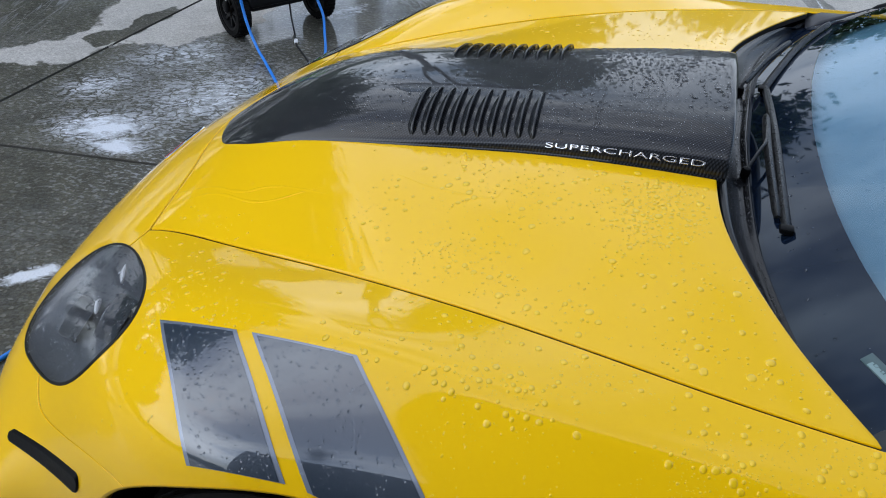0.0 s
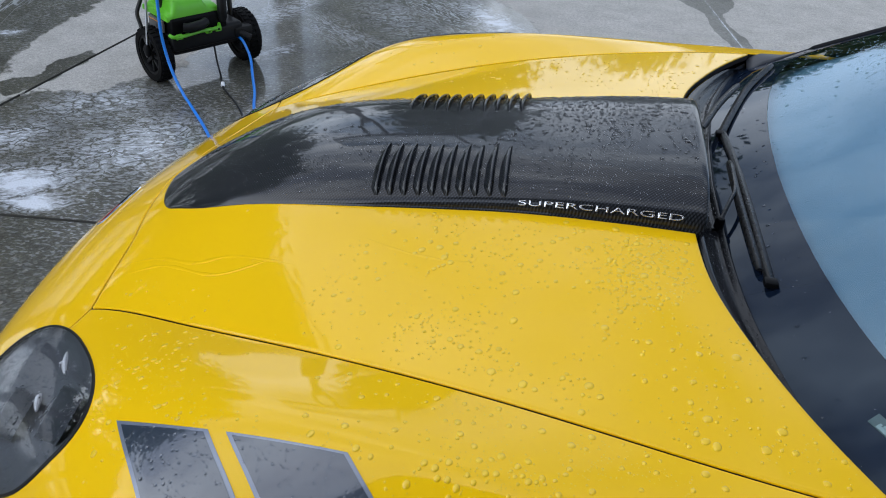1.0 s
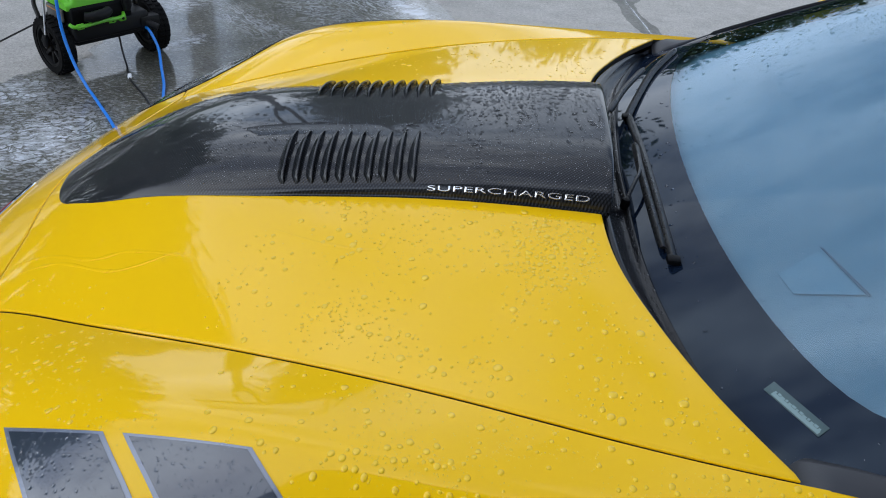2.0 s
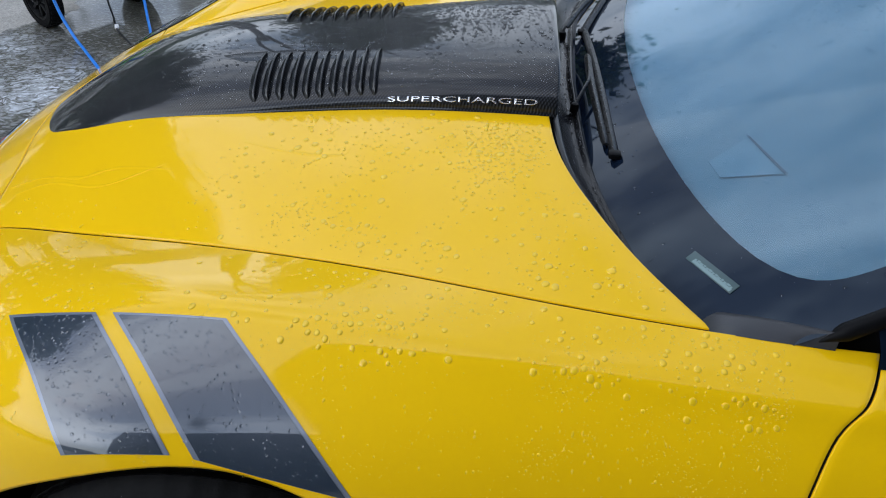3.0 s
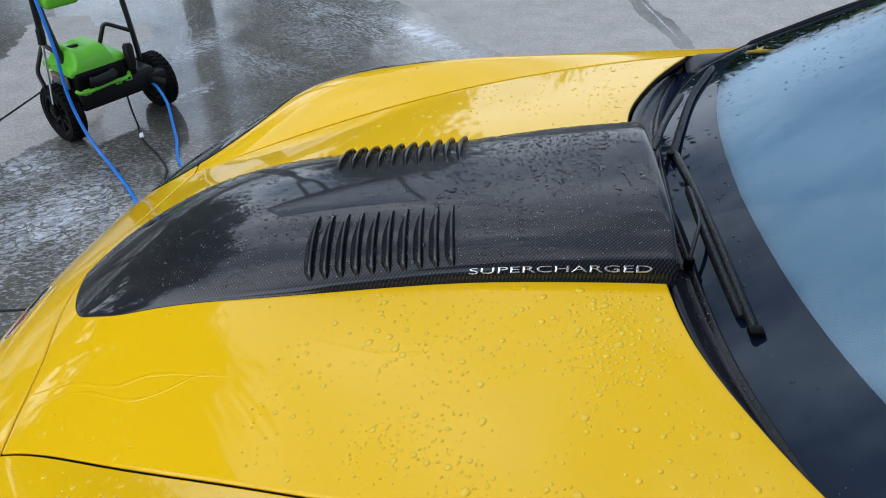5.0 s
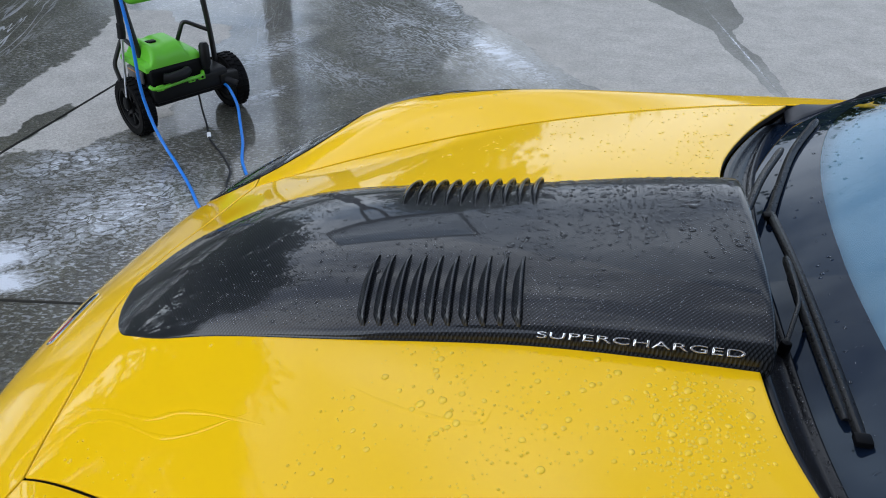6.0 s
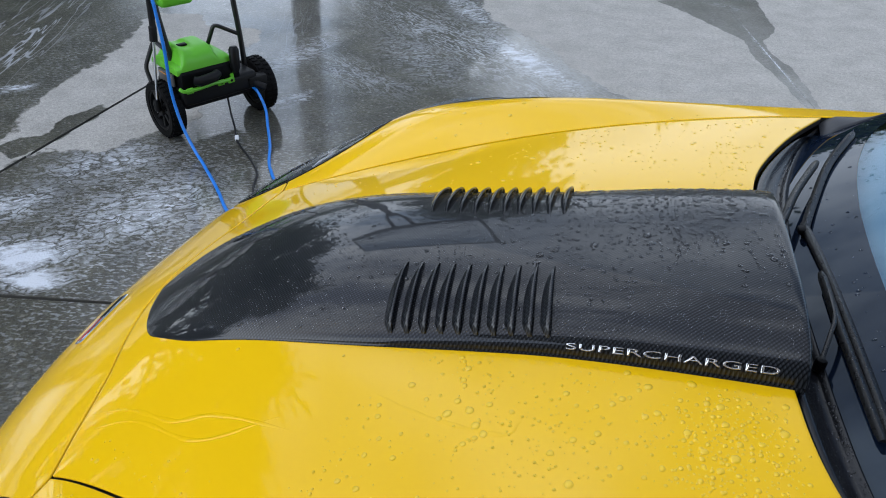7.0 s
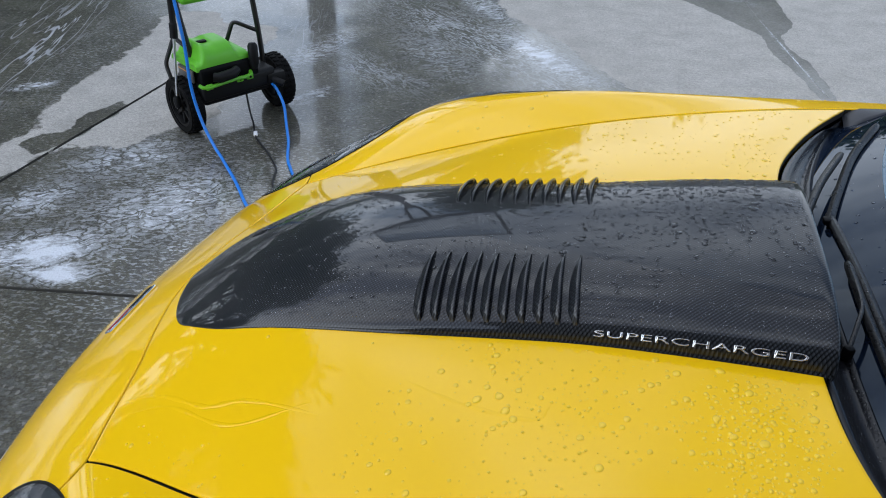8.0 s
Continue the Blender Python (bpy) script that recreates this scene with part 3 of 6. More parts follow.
def skin_at(x, y):
    """u, v and place of the skin over a place of the plan (upper side)."""
    x, y = np.broadcast_arrays(np.asarray(x, float), np.asarray(y, float))
    u = np.interp(x, NET[:, 8, 0], np.arange(NU))
    v = np.sign(y) * np.interp(np.abs(y), [0, 0.25, 0.55, 0.68, 0.8], [0, 1, 2, 3, 4])
    e = 1e-3
    for _ in range(12):
        p = skin(u, v)
        a = (skin(u + e, v) - p) / e
        b = (skin(u, v + e) - p) / e
        dx, dy = x - p[..., 0], y - p[..., 1]
        det = a[..., 0] * b[..., 1] - a[..., 1] * b[..., 0]
        u = np.clip(u + np.clip((dx * b[..., 1] - dy * b[..., 0]) / det, -0.5, 0.5), 0, NU - 1)
        v = np.clip(v + np.clip((a[..., 0] * dy - a[..., 1] * dx) / det, -0.5, 0.5), -7, 7)
    return u, v, skin(u, v)


ARCH = (0.005, 0.345, 0.414, 0.391)


def arch_hole(u, v):
    p = skin(u, v)
    return np.hypot((p[..., 0] - ARCH[0]) / ARCH[2], (p[..., 2] - ARCH[1]) / ARCH[3]) - 1.0 + 10 * (np.abs(v) < 4.3)


LAMP_U, LAMP_V, LAMP_P, LAMP_Q = 3.64, 3.25, 1.18, 0.85


def lamp_uv(r, a):
    """A place on the headlamp's egg-shaped face: r 0 to 1, a round it."""
    k = 2 / 2.5
    p = LAMP_P * r * np.sign(np.cos(a)) * np.abs(np.cos(a)) ** k
    q = LAMP_Q * r * np.sign(np.sin(a)) * np.abs(np.sin(a)) ** k
    return LAMP_U + (p + q) / math.sqrt(2), LAMP_V + (p - q) / math.sqrt(2)


def lamp_hole(u, v):
    du, dv = u - LAMP_U, np.abs(v) - LAMP_V
    p, q = (du + dv) / math.sqrt(2) / LAMP_P, (du - dv) / math.sqrt(2) / LAMP_Q
    return (np.abs(p) ** 2.5 + np.abs(q) ** 2.5) ** (1 / 2.5) - 1.0


def panel(name, u, v, material, parent, holes=(), label="", gap=(1, 1, 1, 1)):
    """A body panel over grids u, v: a gap left at its edges, which turn down into a flange; holes are cut where a function is below 0."""
    u, v = u.copy(), v.copy()
    half = 0.0030
    for side, on in enumerate(gap):
        if on:
            s = [np.s_[0, :], np.s_[-1, :], np.s_[:, 0], np.s_[:, -1]][side]
            t = [np.s_[1, :], np.s_[-2, :], np.s_[:, 1], np.s_[:, -2]][side]
            d = np.linalg.norm(skin(u[t], v[t]) - skin(u[s], v[s]), axis=-1) + 1e-6
            f = np.clip(half / d, 0, 0.8)
            u[s], v[s] = u[s] + (u[t] - u[s]) * f, v[s] + (v[t] - v[s]) * f
    gone = np.zeros(u.shape, bool)
    for hole in holes:
        f = hole(u, v)
        ins = f < 0
        moved = np.zeros_like(ins)
        uu, vv = u.copy(), v.copy()
        for di, dj in ((1, 0), (-1, 0), (0, 1), (0, -1), (1, 1), (1, -1), (-1, 1), (-1, -1)):
            su, sv, sf = np.roll(u, (di, dj), (0, 1)), np.roll(v, (di, dj), (0, 1)), np.roll(f, (di, dj), (0, 1))
            ok = ins & (sf >= 0) & ~moved & (np.abs(su - u) < 0.5) & (np.abs(sv - v) < 0.5)
            if not ok.any():
                continue
            lo, hi = np.zeros(ok.sum()), np.ones(ok.sum())
            for _ in range(18):
                m = (lo + hi) / 2
                g = hole(u[ok] + (su[ok] - u[ok]) * m, v[ok] + (sv[ok] - v[ok]) * m) < 0
                lo, hi = np.where(g, m, lo), np.where(g, hi, m)
            uu[ok], vv[ok] = u[ok] + (su[ok] - u[ok]) * hi, v[ok] + (sv[ok] - v[ok]) * hi
            moved |= ok
        u, v = uu, vv
        gone |= ins & ~moved
    p, n = skin(u, v), skin_normal(u, v)
    rows, cols = u.shape
    idx = np.arange(rows * cols).reshape(rows, cols)
    verts = p.reshape(-1, 3).tolist()
    faces, dark = [], []
    for i in range(rows - 1):
        for j in range(cols - 1):
            if gone[i, j] or gone[i + 1, j] or gone[i + 1, j + 1] or gone[i, j + 1]:
                continue
            faces.append((idx[i, j], idx[i + 1, j], idx[i + 1, j + 1], idx[i, j + 1]))
    for side, on in enumerate(gap):
        if not on:
            continue
        s = [np.s_[0, :], np.s_[-1, :], np.s_[:, 0], np.s_[:, -1]][side]
        t = [np.s_[1, :], np.s_[-2, :], np.s_[:, 1], np.s_[:, -2]][side]
        out = p[s] - p[t]
        out /= np.linalg.norm(out, axis=-1, keepdims=True) + 1e-9
        chain = [idx[s]]
        for o, d in ((0.0009, 0.0009), (0.0012, 0.0028), (0.0012, 0.014)):
            ring = p[s] + out * o - n[s] * d
            chain.append(np.arange(len(verts), len(verts) + len(ring)))
            verts += ring.tolist()
        lost = gone[s]
        for a, b in zip(chain, chain[1:]):
            for k in range(len(a) - 1):
                if not (lost[k] or lost[k + 1]):
                    q = (a[k], a[k + 1], b[k + 1], b[k])
                    faces.append(q if side in (0, 3) else q[::-1])
                    dark += [len(faces) - 1] if b is chain[-1] else []
    ob = link_mesh(name, verts, faces, material, parent, label)
    ob.data.materials.append(GAP)
    # the flange's foot is coloured near-black as the shade inside the gap
    for k in dark:
        ob.data.polygons[k].material_index = 1
    return ob


def grid(u0, u1, v0, v1, nu, nv):
    """u between two functions of v, or numbers."""
    v = np.linspace(v0, v1, nv)[None, :].repeat(nu, 0)
    a = u0(v) if callable(u0) else np.full_like(v, u0)
    b = u1(v) if callable(u1) else np.full_like(v, u1)
    return a + (b - a) * np.linspace(0, 1, nu)[:, None], v


car = thing("sports_car", "wet yellow sports car with carbon bonnet blister on the drive", "car")
REAR_X = curve1([0, 0.236, 0.29, 0.349, 0.463, 0.577, 0.69], [0.402, 0.419, 0.425, 0.437, 0.481, 0.540, 0.614])


def bonnet_rear(v):
    y = np.abs(skin(np.full_like(v, 9.3), v)[..., 1])
    for _ in range(4):
        u = np.interp(REAR_X(y), NET[:, 7, 0], np.arange(NU))
        y = np.abs(skin(u, v)[..., 1])
    return u


SPLIT = curve1([2.0, 2.3, 2.8, 3.4, 4.2, 4.5, 4.8, 5.0, 5.2, 5.35, 5.8, 7.0], [4.0, 3.87, 3.55, 3.25, 3.2, 3.30, 3.66, 4.06, 4.62, 5.02, 5.6, 5.6])


def nose_edge(v):
    return np.where(np.abs(v) <= 2, np.interp(np.abs(v), (0, 0.4, 0.7, 1.0, 1.3, 1.65, 2), (4.08, 4.08, 4.08, 4.09, 4.06, 4.02, 4.0)), SPLIT(np.abs(v)))


def door_edge(v):
    return np.interp(np.abs(v), (2.0, 3.895, 4.474, 4.869, 7.0), (10.87, 10.63, 10.55, 10.50, 10.42))


hood = panel("bonnet", *grid(nose_edge, bonnet_rear, -2, 2, 150, 130), PAINT, car, label="wet yellow bonnet beaded with drops")
panel("front_bumper", *grid(0.0, nose_edge, -6.999, 6.999, 120, 300), PAINT, car, (lamp_hole, arch_hole), gap=(0, 1, 0, 0))
for s in (-1, 1):
    a, b = (-6.999, -2.0) if s < 0 else (2.0, 6.999)
    u, v = grid(nose_edge, door_edge, a, b, 190, 150)
    panel("front_fender", u, v, PAINT, car, (lamp_hole, arch_hole), gap=(1, 1, s > 0, s < 0))
    panel("door_skin", *grid(door_edge, 11.999, a, b, 30, 150), PAINT, car, gap=(1, 0, s > 0, s < 0))
# near-black sheet under the shut lines, put in as the shade of the gaps
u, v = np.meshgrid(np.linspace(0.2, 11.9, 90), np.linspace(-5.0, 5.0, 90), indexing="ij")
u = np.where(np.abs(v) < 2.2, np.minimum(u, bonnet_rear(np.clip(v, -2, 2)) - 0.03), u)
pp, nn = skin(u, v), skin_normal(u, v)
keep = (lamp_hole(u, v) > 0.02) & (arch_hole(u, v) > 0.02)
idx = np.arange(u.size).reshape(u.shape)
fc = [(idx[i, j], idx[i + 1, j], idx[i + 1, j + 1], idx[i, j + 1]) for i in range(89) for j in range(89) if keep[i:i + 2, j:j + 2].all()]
link_mesh("gap_shade", (pp - nn * 0.012).reshape(-1, 3), fc, GAP, car)


# wheel arch lips, liners and wheels
def wheel(x, y, out, radius, width, parent):
    """A black multi-spoke wheel with its tyre; out is -1 for the left of the car."""
    hub = new("wheel")
    hub.parent = parent
    hub.matrix_basis = pose(x, y, radius, 90 if out < 0 else -90, 0, 0)
    w, r = width / 2, radius
    rim_r = r * 0.80
    bm = bmesh.new()
    prof = [(rim_r, -w * 0.86), (rim_r + 0.012, -w * 0.98), (r - 0.035, -w * 1.02), (r - 0.010, -w * 0.9), (r - 0.001, -w * 0.7)]
    for k in range(4):
        c = -w * 0.55 + k * w * 0.366
        prof += [(r, c - 0.012), (r, c + 0.02), (r - 0.006, c + 0.022), (r - 0.006, c + 0.029), (r, c + 0.031)]
    prof += [(r - 0.001, w * 0.7), (r - 0.010, w * 0.9), (r - 0.035, w * 1.02), (rim_r + 0.012, w * 0.98), (rim_r, w * 0.86)]
    lathe(bm, prof, steps=168)
    for k, v in enumerate(bm.verts[:]):
        if (k // len(prof)) % 3 == 0 and k % len(prof) in (3, 4, len(prof) - 5, len(prof) - 4):
            v.co.x, v.co.y = v.co.x * (1 - 0.003 / r), v.co.y * (1 - 0.003 / r)
    part("tyre", bm, RUBBER, hub, "wet black low-profile tyre")
    bm = bmesh.new()
    lathe(bm, [(rim_r + 0.006, w * 0.95), (rim_r - 0.006, w * 0.97), (rim_r - 0.016, w * 0.86), (rim_r - 0.02, -w * 0.8), (rim_r, -w * 0.85)], steps=72)
    for k in range(10):
        a = 2 * math.pi * k / 10
        m = Matrix.Rotation(a, 4, "Z")
        for off in (-0.055, 0.055):
            tube(bm, [m @ Vector((0.05, off * 0.35, w * 0.62)), m @ Vector((0.13, off * 0.7, w * 0.74)), m @ Vector((rim_r - 0.012, off, w * 0.84))], 0.011, 8)
    lathe(bm, [(0.001, w * 0.72), (0.032, w * 0.72), (0.068, w * 0.64), (0.075, w * 0.4), (0.001, w * 0.4)], steps=36, closed=False)
    part("rim", bm, WHEEL, hub, "black alloy rim")
    bm = bmesh.new()
    lathe(bm, [(0.06, 0.0), (0.185, 0.0), (0.185, 0.03), (0.06, 0.03)], steps=48)
    part("brake_disc", bm, DISC, hub, "dark wet brake disc")
    return hub


for s in (-1, 1):
    ring = []
    for uu in np.linspace(4.05, 8.98, 90):
        lo, hi = 4.4, 6.99
        if arch_hole(np.array([uu]), np.array([hi]))[0] > 0:
            continue
        for _ in range(26):
            m = (lo + hi) / 2
            if arch_hole(np.array([uu]), np.array([m]))[0] > 0:
                lo = m
            else:
                hi = m
        ring.append((uu, hi))
    ru, rv = np.array(ring).T
    pt, nm = skin(ru, rv * s), skin_normal(ru, rv * s)
    verts, faces = [], []
    c = np.array([ARCH[0], 0, ARCH[1]])
    for p, q in zip(pt, nm):
        inward = c - p
        inward[1] = 0
        inward /= np.linalg.norm(inward)
        y = np.array([0, -s, 0])
        for o, d in ((-0.0005, -0.0004), (0.004, 0.0005), (0.0075, 0.004), (0.0085, 0.012), (0.002, 0.05)):
            verts.append(p + inward * o + y * d)
    for i in range(len(pt) - 1):
        for k in range(4):
            a = i * 5 + k
            faces.append((a, a + 1, a + 6, a + 5))
    link_mesh("arch_lip", verts, faces, PAINT, car)
    bm = bmesh.new()
    y0 = s * 0.845
    prev = None
    for k in range(41):
        a = radians(-35 + 250 * k / 40)
        x, z = ARCH[0] + (ARCH[2] + 0.004) * math.cos(a), ARCH[1] + (ARCH[3] + 0.004) * math.sin(a)
        here = [bm.verts.new((x, y0, z)), bm.verts.new((x, s * 0.5, z)), bm.verts.new((ARCH[0], s * 0.5, ARCH[1]))]
        if prev:
            bm.faces.new((prev[0], here[0], here[1], prev[1]))
            bm.faces.new((prev[1], here[1], here[2]))
        prev = here
    part("wheel_well", bm, GAP, car)
    wheel(ARCH[0], s * 0.752, s, 0.345, 0.25, car)
    wheel(2.455, s * 0.745, s, 0.352, 0.29, car)


# headlamps
def headlamp(s):
    ang = np.linspace(0, 2 * np.pi, 73)[:-1]

    def dome(radii, lift):
        verts, faces = [], []
        for r in radii:
            u, v = lamp_uv(np.full_like(ang, r), ang)
            p, n = skin(u, s * v), skin_normal(u, s * v)
            verts += (p + n * lift(r)).tolist()
        k = len(ang)
        for i in range(len(radii) - 1):
            for j in range(k):
                q = (i * k + j, i * k + (j + 1) % k, (i + 1) * k + (j + 1) % k, (i + 1) * k + j)
                faces.append(q)
        u, v = lamp_uv(np.array([0.0]), np.array([0.0]))
        verts.append((skin(u, s * v) + skin_normal(u, s * v) * lift(0.0))[0].tolist())
        faces += [(j, (j + 1) % k, len(verts) - 1)[::-1] for j in range(k)]
        return verts, [f[::-1] for f in faces] if s < 0 else faces
    lamp = link_mesh("headlamp", *dome((0.12, 0.3, 0.5, 0.7, 0.85, 0.95, 0.995), lambda r: -0.05 * (1 - r ** 3) - 0.004), BUCKET, car, "oval headlamp with a smoked housing under a wet clear cover")
    link_mesh("cover", *dome((0.12, 0.3, 0.5, 0.7, 0.85, 0.95, 1.0), lambda r: 0.001 + 0.007 * (1 - r * r)), LENS, lamp, "clear domed cover").visible_shadow = False
    verts, faces = [], []
    k = len(ang)
    for r, h in ((0.974, 0.001), (0.980, 0.0022), (0.994, 0.0024), (1.006, 0.0018), (1.012, 0.0004), (1.014, -0.008)):
        u, v = lamp_uv(np.full_like(ang, r), ang)
        verts += (skin(u, s * v) + skin_normal(u, s * v) * h).tolist()
    for i in range(5):
        for j in range(k):
            faces.append((i * k + j, i * k + (j + 1) % k, (i + 1) * k + (j + 1) % k, (i + 1) * k + j))
    link_mesh("rim", verts, faces, PLASTIC, lamp, "black rubber rim")
    for r, a, size in ((0.38, 0.55, 0.042), (0.30, 3.9, 0.040)):
        u, v = lamp_uv(np.array([r]), np.array([a]))
        n = Vector(skin_normal(u, s * v)[0])
        c = Vector(skin(u, s * v)[0]) - n * 0.028
        aim = Vector((-0.85, s * 0.15, 0.5)).normalized()
        m = Matrix.Translation(c) @ aim.to_track_quat("Z", "Y").to_matrix().to_4x4()
        bm = bmesh.new()
        lathe(bm, [(size * 0.98, -0.02), (size, 0.006), (size * 0.96, 0.012), (size * 0.9, 0.008), (size * 0.9, -0.02)], m, 40)
        part("bezel", bm, BUCKET, lamp, "grey ring")
        bm = bmesh.new()
        lathe(bm, [(size * 0.9, 0.0)] + [(size * 0.9 * math.cos(t), 0.018 * math.sin(t)) for t in (0.3, 0.6, 0.9, 1.2, 1.45)] + [(0.0008, 0.018)], m, 40, closed=False)
        part("projector", bm, LAMPGLASS, lamp, "smoked glass projector")
    # white crescents modelled in place of the lamp's bright highlights
    for line in (((4.011, 2.692), (4.074, 2.866), (4.155, 3.018)), ((3.946, 3.235), (3.947, 3.318), (4.0, 3.456))):
        bm = bmesh.new()
        tube(bm, smooth_line([Vector((skin(np.array([u]), np.array([s * v])) - skin_normal(np.array([u]), np.array([s * v])) * 0.002)[0]) for u, v in line], 6), lambda t: 0.0050 - 0.0034 * abs(2 * t - 1) ** 2, 8)
        part("highlight_strip", bm, WHITE, lamp, "curved white strip in place of a lamp highlight")
    return lamp


for s in (-1, 1):
    headlamp(s)


# side markers, slots behind the wheels, fender stripes
def patch(name, corners, material, parent, lift=0.0016, nu=16, nv=16, edge=0.0, label="", ends=0.0, bow=0.0):
    """A thin skin laid on the body between four (u, v) corners, with a small turned edge; bow bends it outwards halfway."""
    c = np.array(corners, float)
    a, b = np.linspace(0, 1, nu)[:, None], np.linspace(0, 1, nv)[None, :]
    if ends:
        a = (1 - np.cos(np.pi * a)) / 2
        b = 0.5 + (b - 0.5) * np.sqrt(np.clip(1 - np.clip((np.abs(2 * a - 1) - 1 + ends) / ends, 0, 1) ** 2, 0.0004, 1))
    uv = (1 - a)[..., None] * (1 - b)[..., None] * c[0] + a[..., None] * (1 - b)[..., None] * c[1] + a[..., None] * b[..., None] * c[2] + (1 - a)[..., None] * b[..., None] * c[3]
    u, v = uv[..., 0], uv[..., 1]
    v = v + np.sign(v) * bow * 4 * a * (1 - a)
    p, n = skin(u, v), skin_normal(u, v)
    h = np.full(u.shape, lift)
    h[0], h[-1], h[:, 0], h[:, -1] = edge, edge, edge, edge
    idx = np.arange(u.size).reshape(u.shape)
    f = [(idx[i, j], idx[i + 1, j], idx[i + 1, j + 1], idx[i, j + 1]) for i in range(nu - 1) for j in range(nv - 1)]
    return link_mesh(name, (p + n * h[..., None]).reshape(-1, 3), f, material, parent, label)


# left and right edge of each stripe, as u at v from the bonnet side down to the arch
STRIPES = [([5.108, 5.317, 5.531, 5.736, 5.922], [5.92, 6.079, 6.269, 6.474, 6.68], 5.059, 4.964),
           ([6.056, 6.212, 6.403, 6.614, 6.83], [6.875, 7.031, 7.276, 7.568, 7.865], 4.97, 5.126)]


def stripe_mesh(name, edges, s, a0, a1, b0, b1, lift, material, parent, label):
    a, b = np.meshgrid(np.linspace(a0, a1, 40), np.linspace(b0, b1, 48), indexing="ij")
    lefts, rights = curve1(np.linspace(0, 1, 5), edges[0]), curve1(np.linspace(0, 1, 5), edges[1])
    u = (1 - a) * lefts(b) + a * rights(b)
    v = 3.58 + (edges[2] + (edges[3] - edges[2]) * a - 3.58) * b
    p, n = skin(u, s * v), skin_normal(u, s * v)
    idx = np.arange(u.size).reshape(u.shape)
    f = [(idx[i, j], idx[i + 1, j], idx[i + 1, j + 1], idx[i, j + 1]) for i in range(39) for j in range(47)]
    return link_mesh(name, (p + n * lift).reshape(-1, 3), f if s > 0 else [q[::-1] for q in f], material, parent, label)


for s in (-1, 1):
    for edges in STRIPES:
        stripe = stripe_mesh("fender_stripe", edges, s, 0, 1, 0, 1, 0.0008, SILVER, car, "silver-edged grey vinyl stripe")
        w = 0.052 if edges is STRIPES[0] else 0.044
        stripe_mesh("field", edges, s, w, 1 - w, 0.03, 0.997, 0.0013, DECAL, stripe, "dark grey glossy field")
    patch("side_marker", np.array([(2.52, 4.45), (4.18, 5.37), (4.00, 5.61), (2.40, 4.60)]) * (1, s), SATIN, car, 0.004, 40, 10, 0.0, "narrow smoked side marker", 0.10, 0.08)
    slot = patch("side_slot", np.array([(8.76, 5.14), (9.98, 4.97), (9.96, 5.22), (8.76, 5.32)]) * (1, s), SATIN, car, 0.003, 40, 10, 0.0, "black side air slot", 0.10)


# ---- bonnet blister in carbon, with its louvres and lettering ----
BL_EDGE = curve1([-0.606, -0.53, -0.45, -0.372, -0.213, -0.055, 0.103, 0.262, 0.424], [0.128, 0.155, 0.186, 0.199, 0.211, 0.209, 0.207, 0.218, 0.228])


def bl_width(x, side):
    """Half width of the blister, rounded off at its tip and a little fuller on the left."""
    tip = np.clip((np.asarray(x) + 0.606) / 0.08, 0, 1)
    return BL_EDGE(x) * np.sqrt(1 - (1 - tip) ** 2) ** 1.3 * np.where(np.asarray(side) > 0, 1 - 0.15 * np.clip((-0.36 - np.asarray(x)) / 0.2, 0, 1), 1.0)


BL_H = curve1([-0.606, -0.55, -0.45, -0.3, -0.1, 0.1, 0.3, 0.424], [0.001, 0.008, 0.021, 0.035, 0.043, 0.047, 0.051, 0.055])


def blister(x, w):
    """Top of the blister at x; w runs from -1 (left edge) to 1."""
    y = w * np.maximum(bl_width(x, w), 0.002)
    p = skin_at(x, y)[2]
    k = np.clip((np.asarray(x) + 0.58) / 0.9, 0, 1)
    k = k * k * (3 - 2 * k)
    dome = np.clip(1 - np.abs(w) ** (2.4 + 1.6 * k), 0, 1) ** (0.80 - 0.36 * k)
    return np.stack([p[..., 0], p[..., 1], p[..., 2] + 0.002 + 0.002 * k + BL_H(x) * dome], axis=-1)


def blister_frame(x, w):
    p = blister(x, w)
    a = blister(x + 2e-3, w) - blister(x - 2e-3, w)
    b = blister(x, np.clip(w + 4e-3, -1, 1)) - blister(x, np.clip(w - 4e-3, -1, 1))
    n = np.cross(a, b)
    return p, n / np.linalg.norm(n, axis=-1, keepdims=True), b / np.linalg.norm(b, axis=-1, keepdims=True)


xs = np.concatenate([-0.606 + 0.060 * np.linspace(0, 1, 24)[:-1] ** 2, np.linspace(-0.546, 0.424, 110)])
ws = np.sin(np.linspace(-1, 1, 81) * np.pi / 2)
X, WW = np.meshgrid(xs, ws, indexing="ij")
P = blister(X, WW)
verts = P.reshape(-1, 3).tolist()
idx = np.arange(X.size).reshape(X.shape)
faces = [(idx[i, j], idx[i + 1, j], idx[i + 1, j + 1], idx[i, j + 1]) for i in range(len(xs) - 1) for j in range(len(ws) - 1)]


def skirt(line, offsets):
    """Turns an edge down through a few offsets."""
    chain = [list(line)]
    for off in offsets:
        chain.append([len(verts) + k for k in range(len(line))])
        verts.extend([[verts[i][0] + off[0], verts[i][1] + off[1] * (1 if verts[i][1] > 0 else -1), verts[i][2] + off[2]] for i in line])
    for a, b in zip(chain, chain[1:]):
        for k in range(len(a) - 1):
            faces.append((a[k], b[k], b[k + 1], a[k + 1]))


skirt(idx[:, 0], ((0, 0.0015, -0.001), (0, 0.0016, -0.006)))
skirt(idx[:, -1], ((0, 0.0015, -0.001), (0, 0.0016, -0.006)))
skirt(idx[-1, :], ((0.004, 0, -0.001), (0.005, 0, -0.004), (0.002, 0, -0.016), (-0.03, 0, -0.02)))
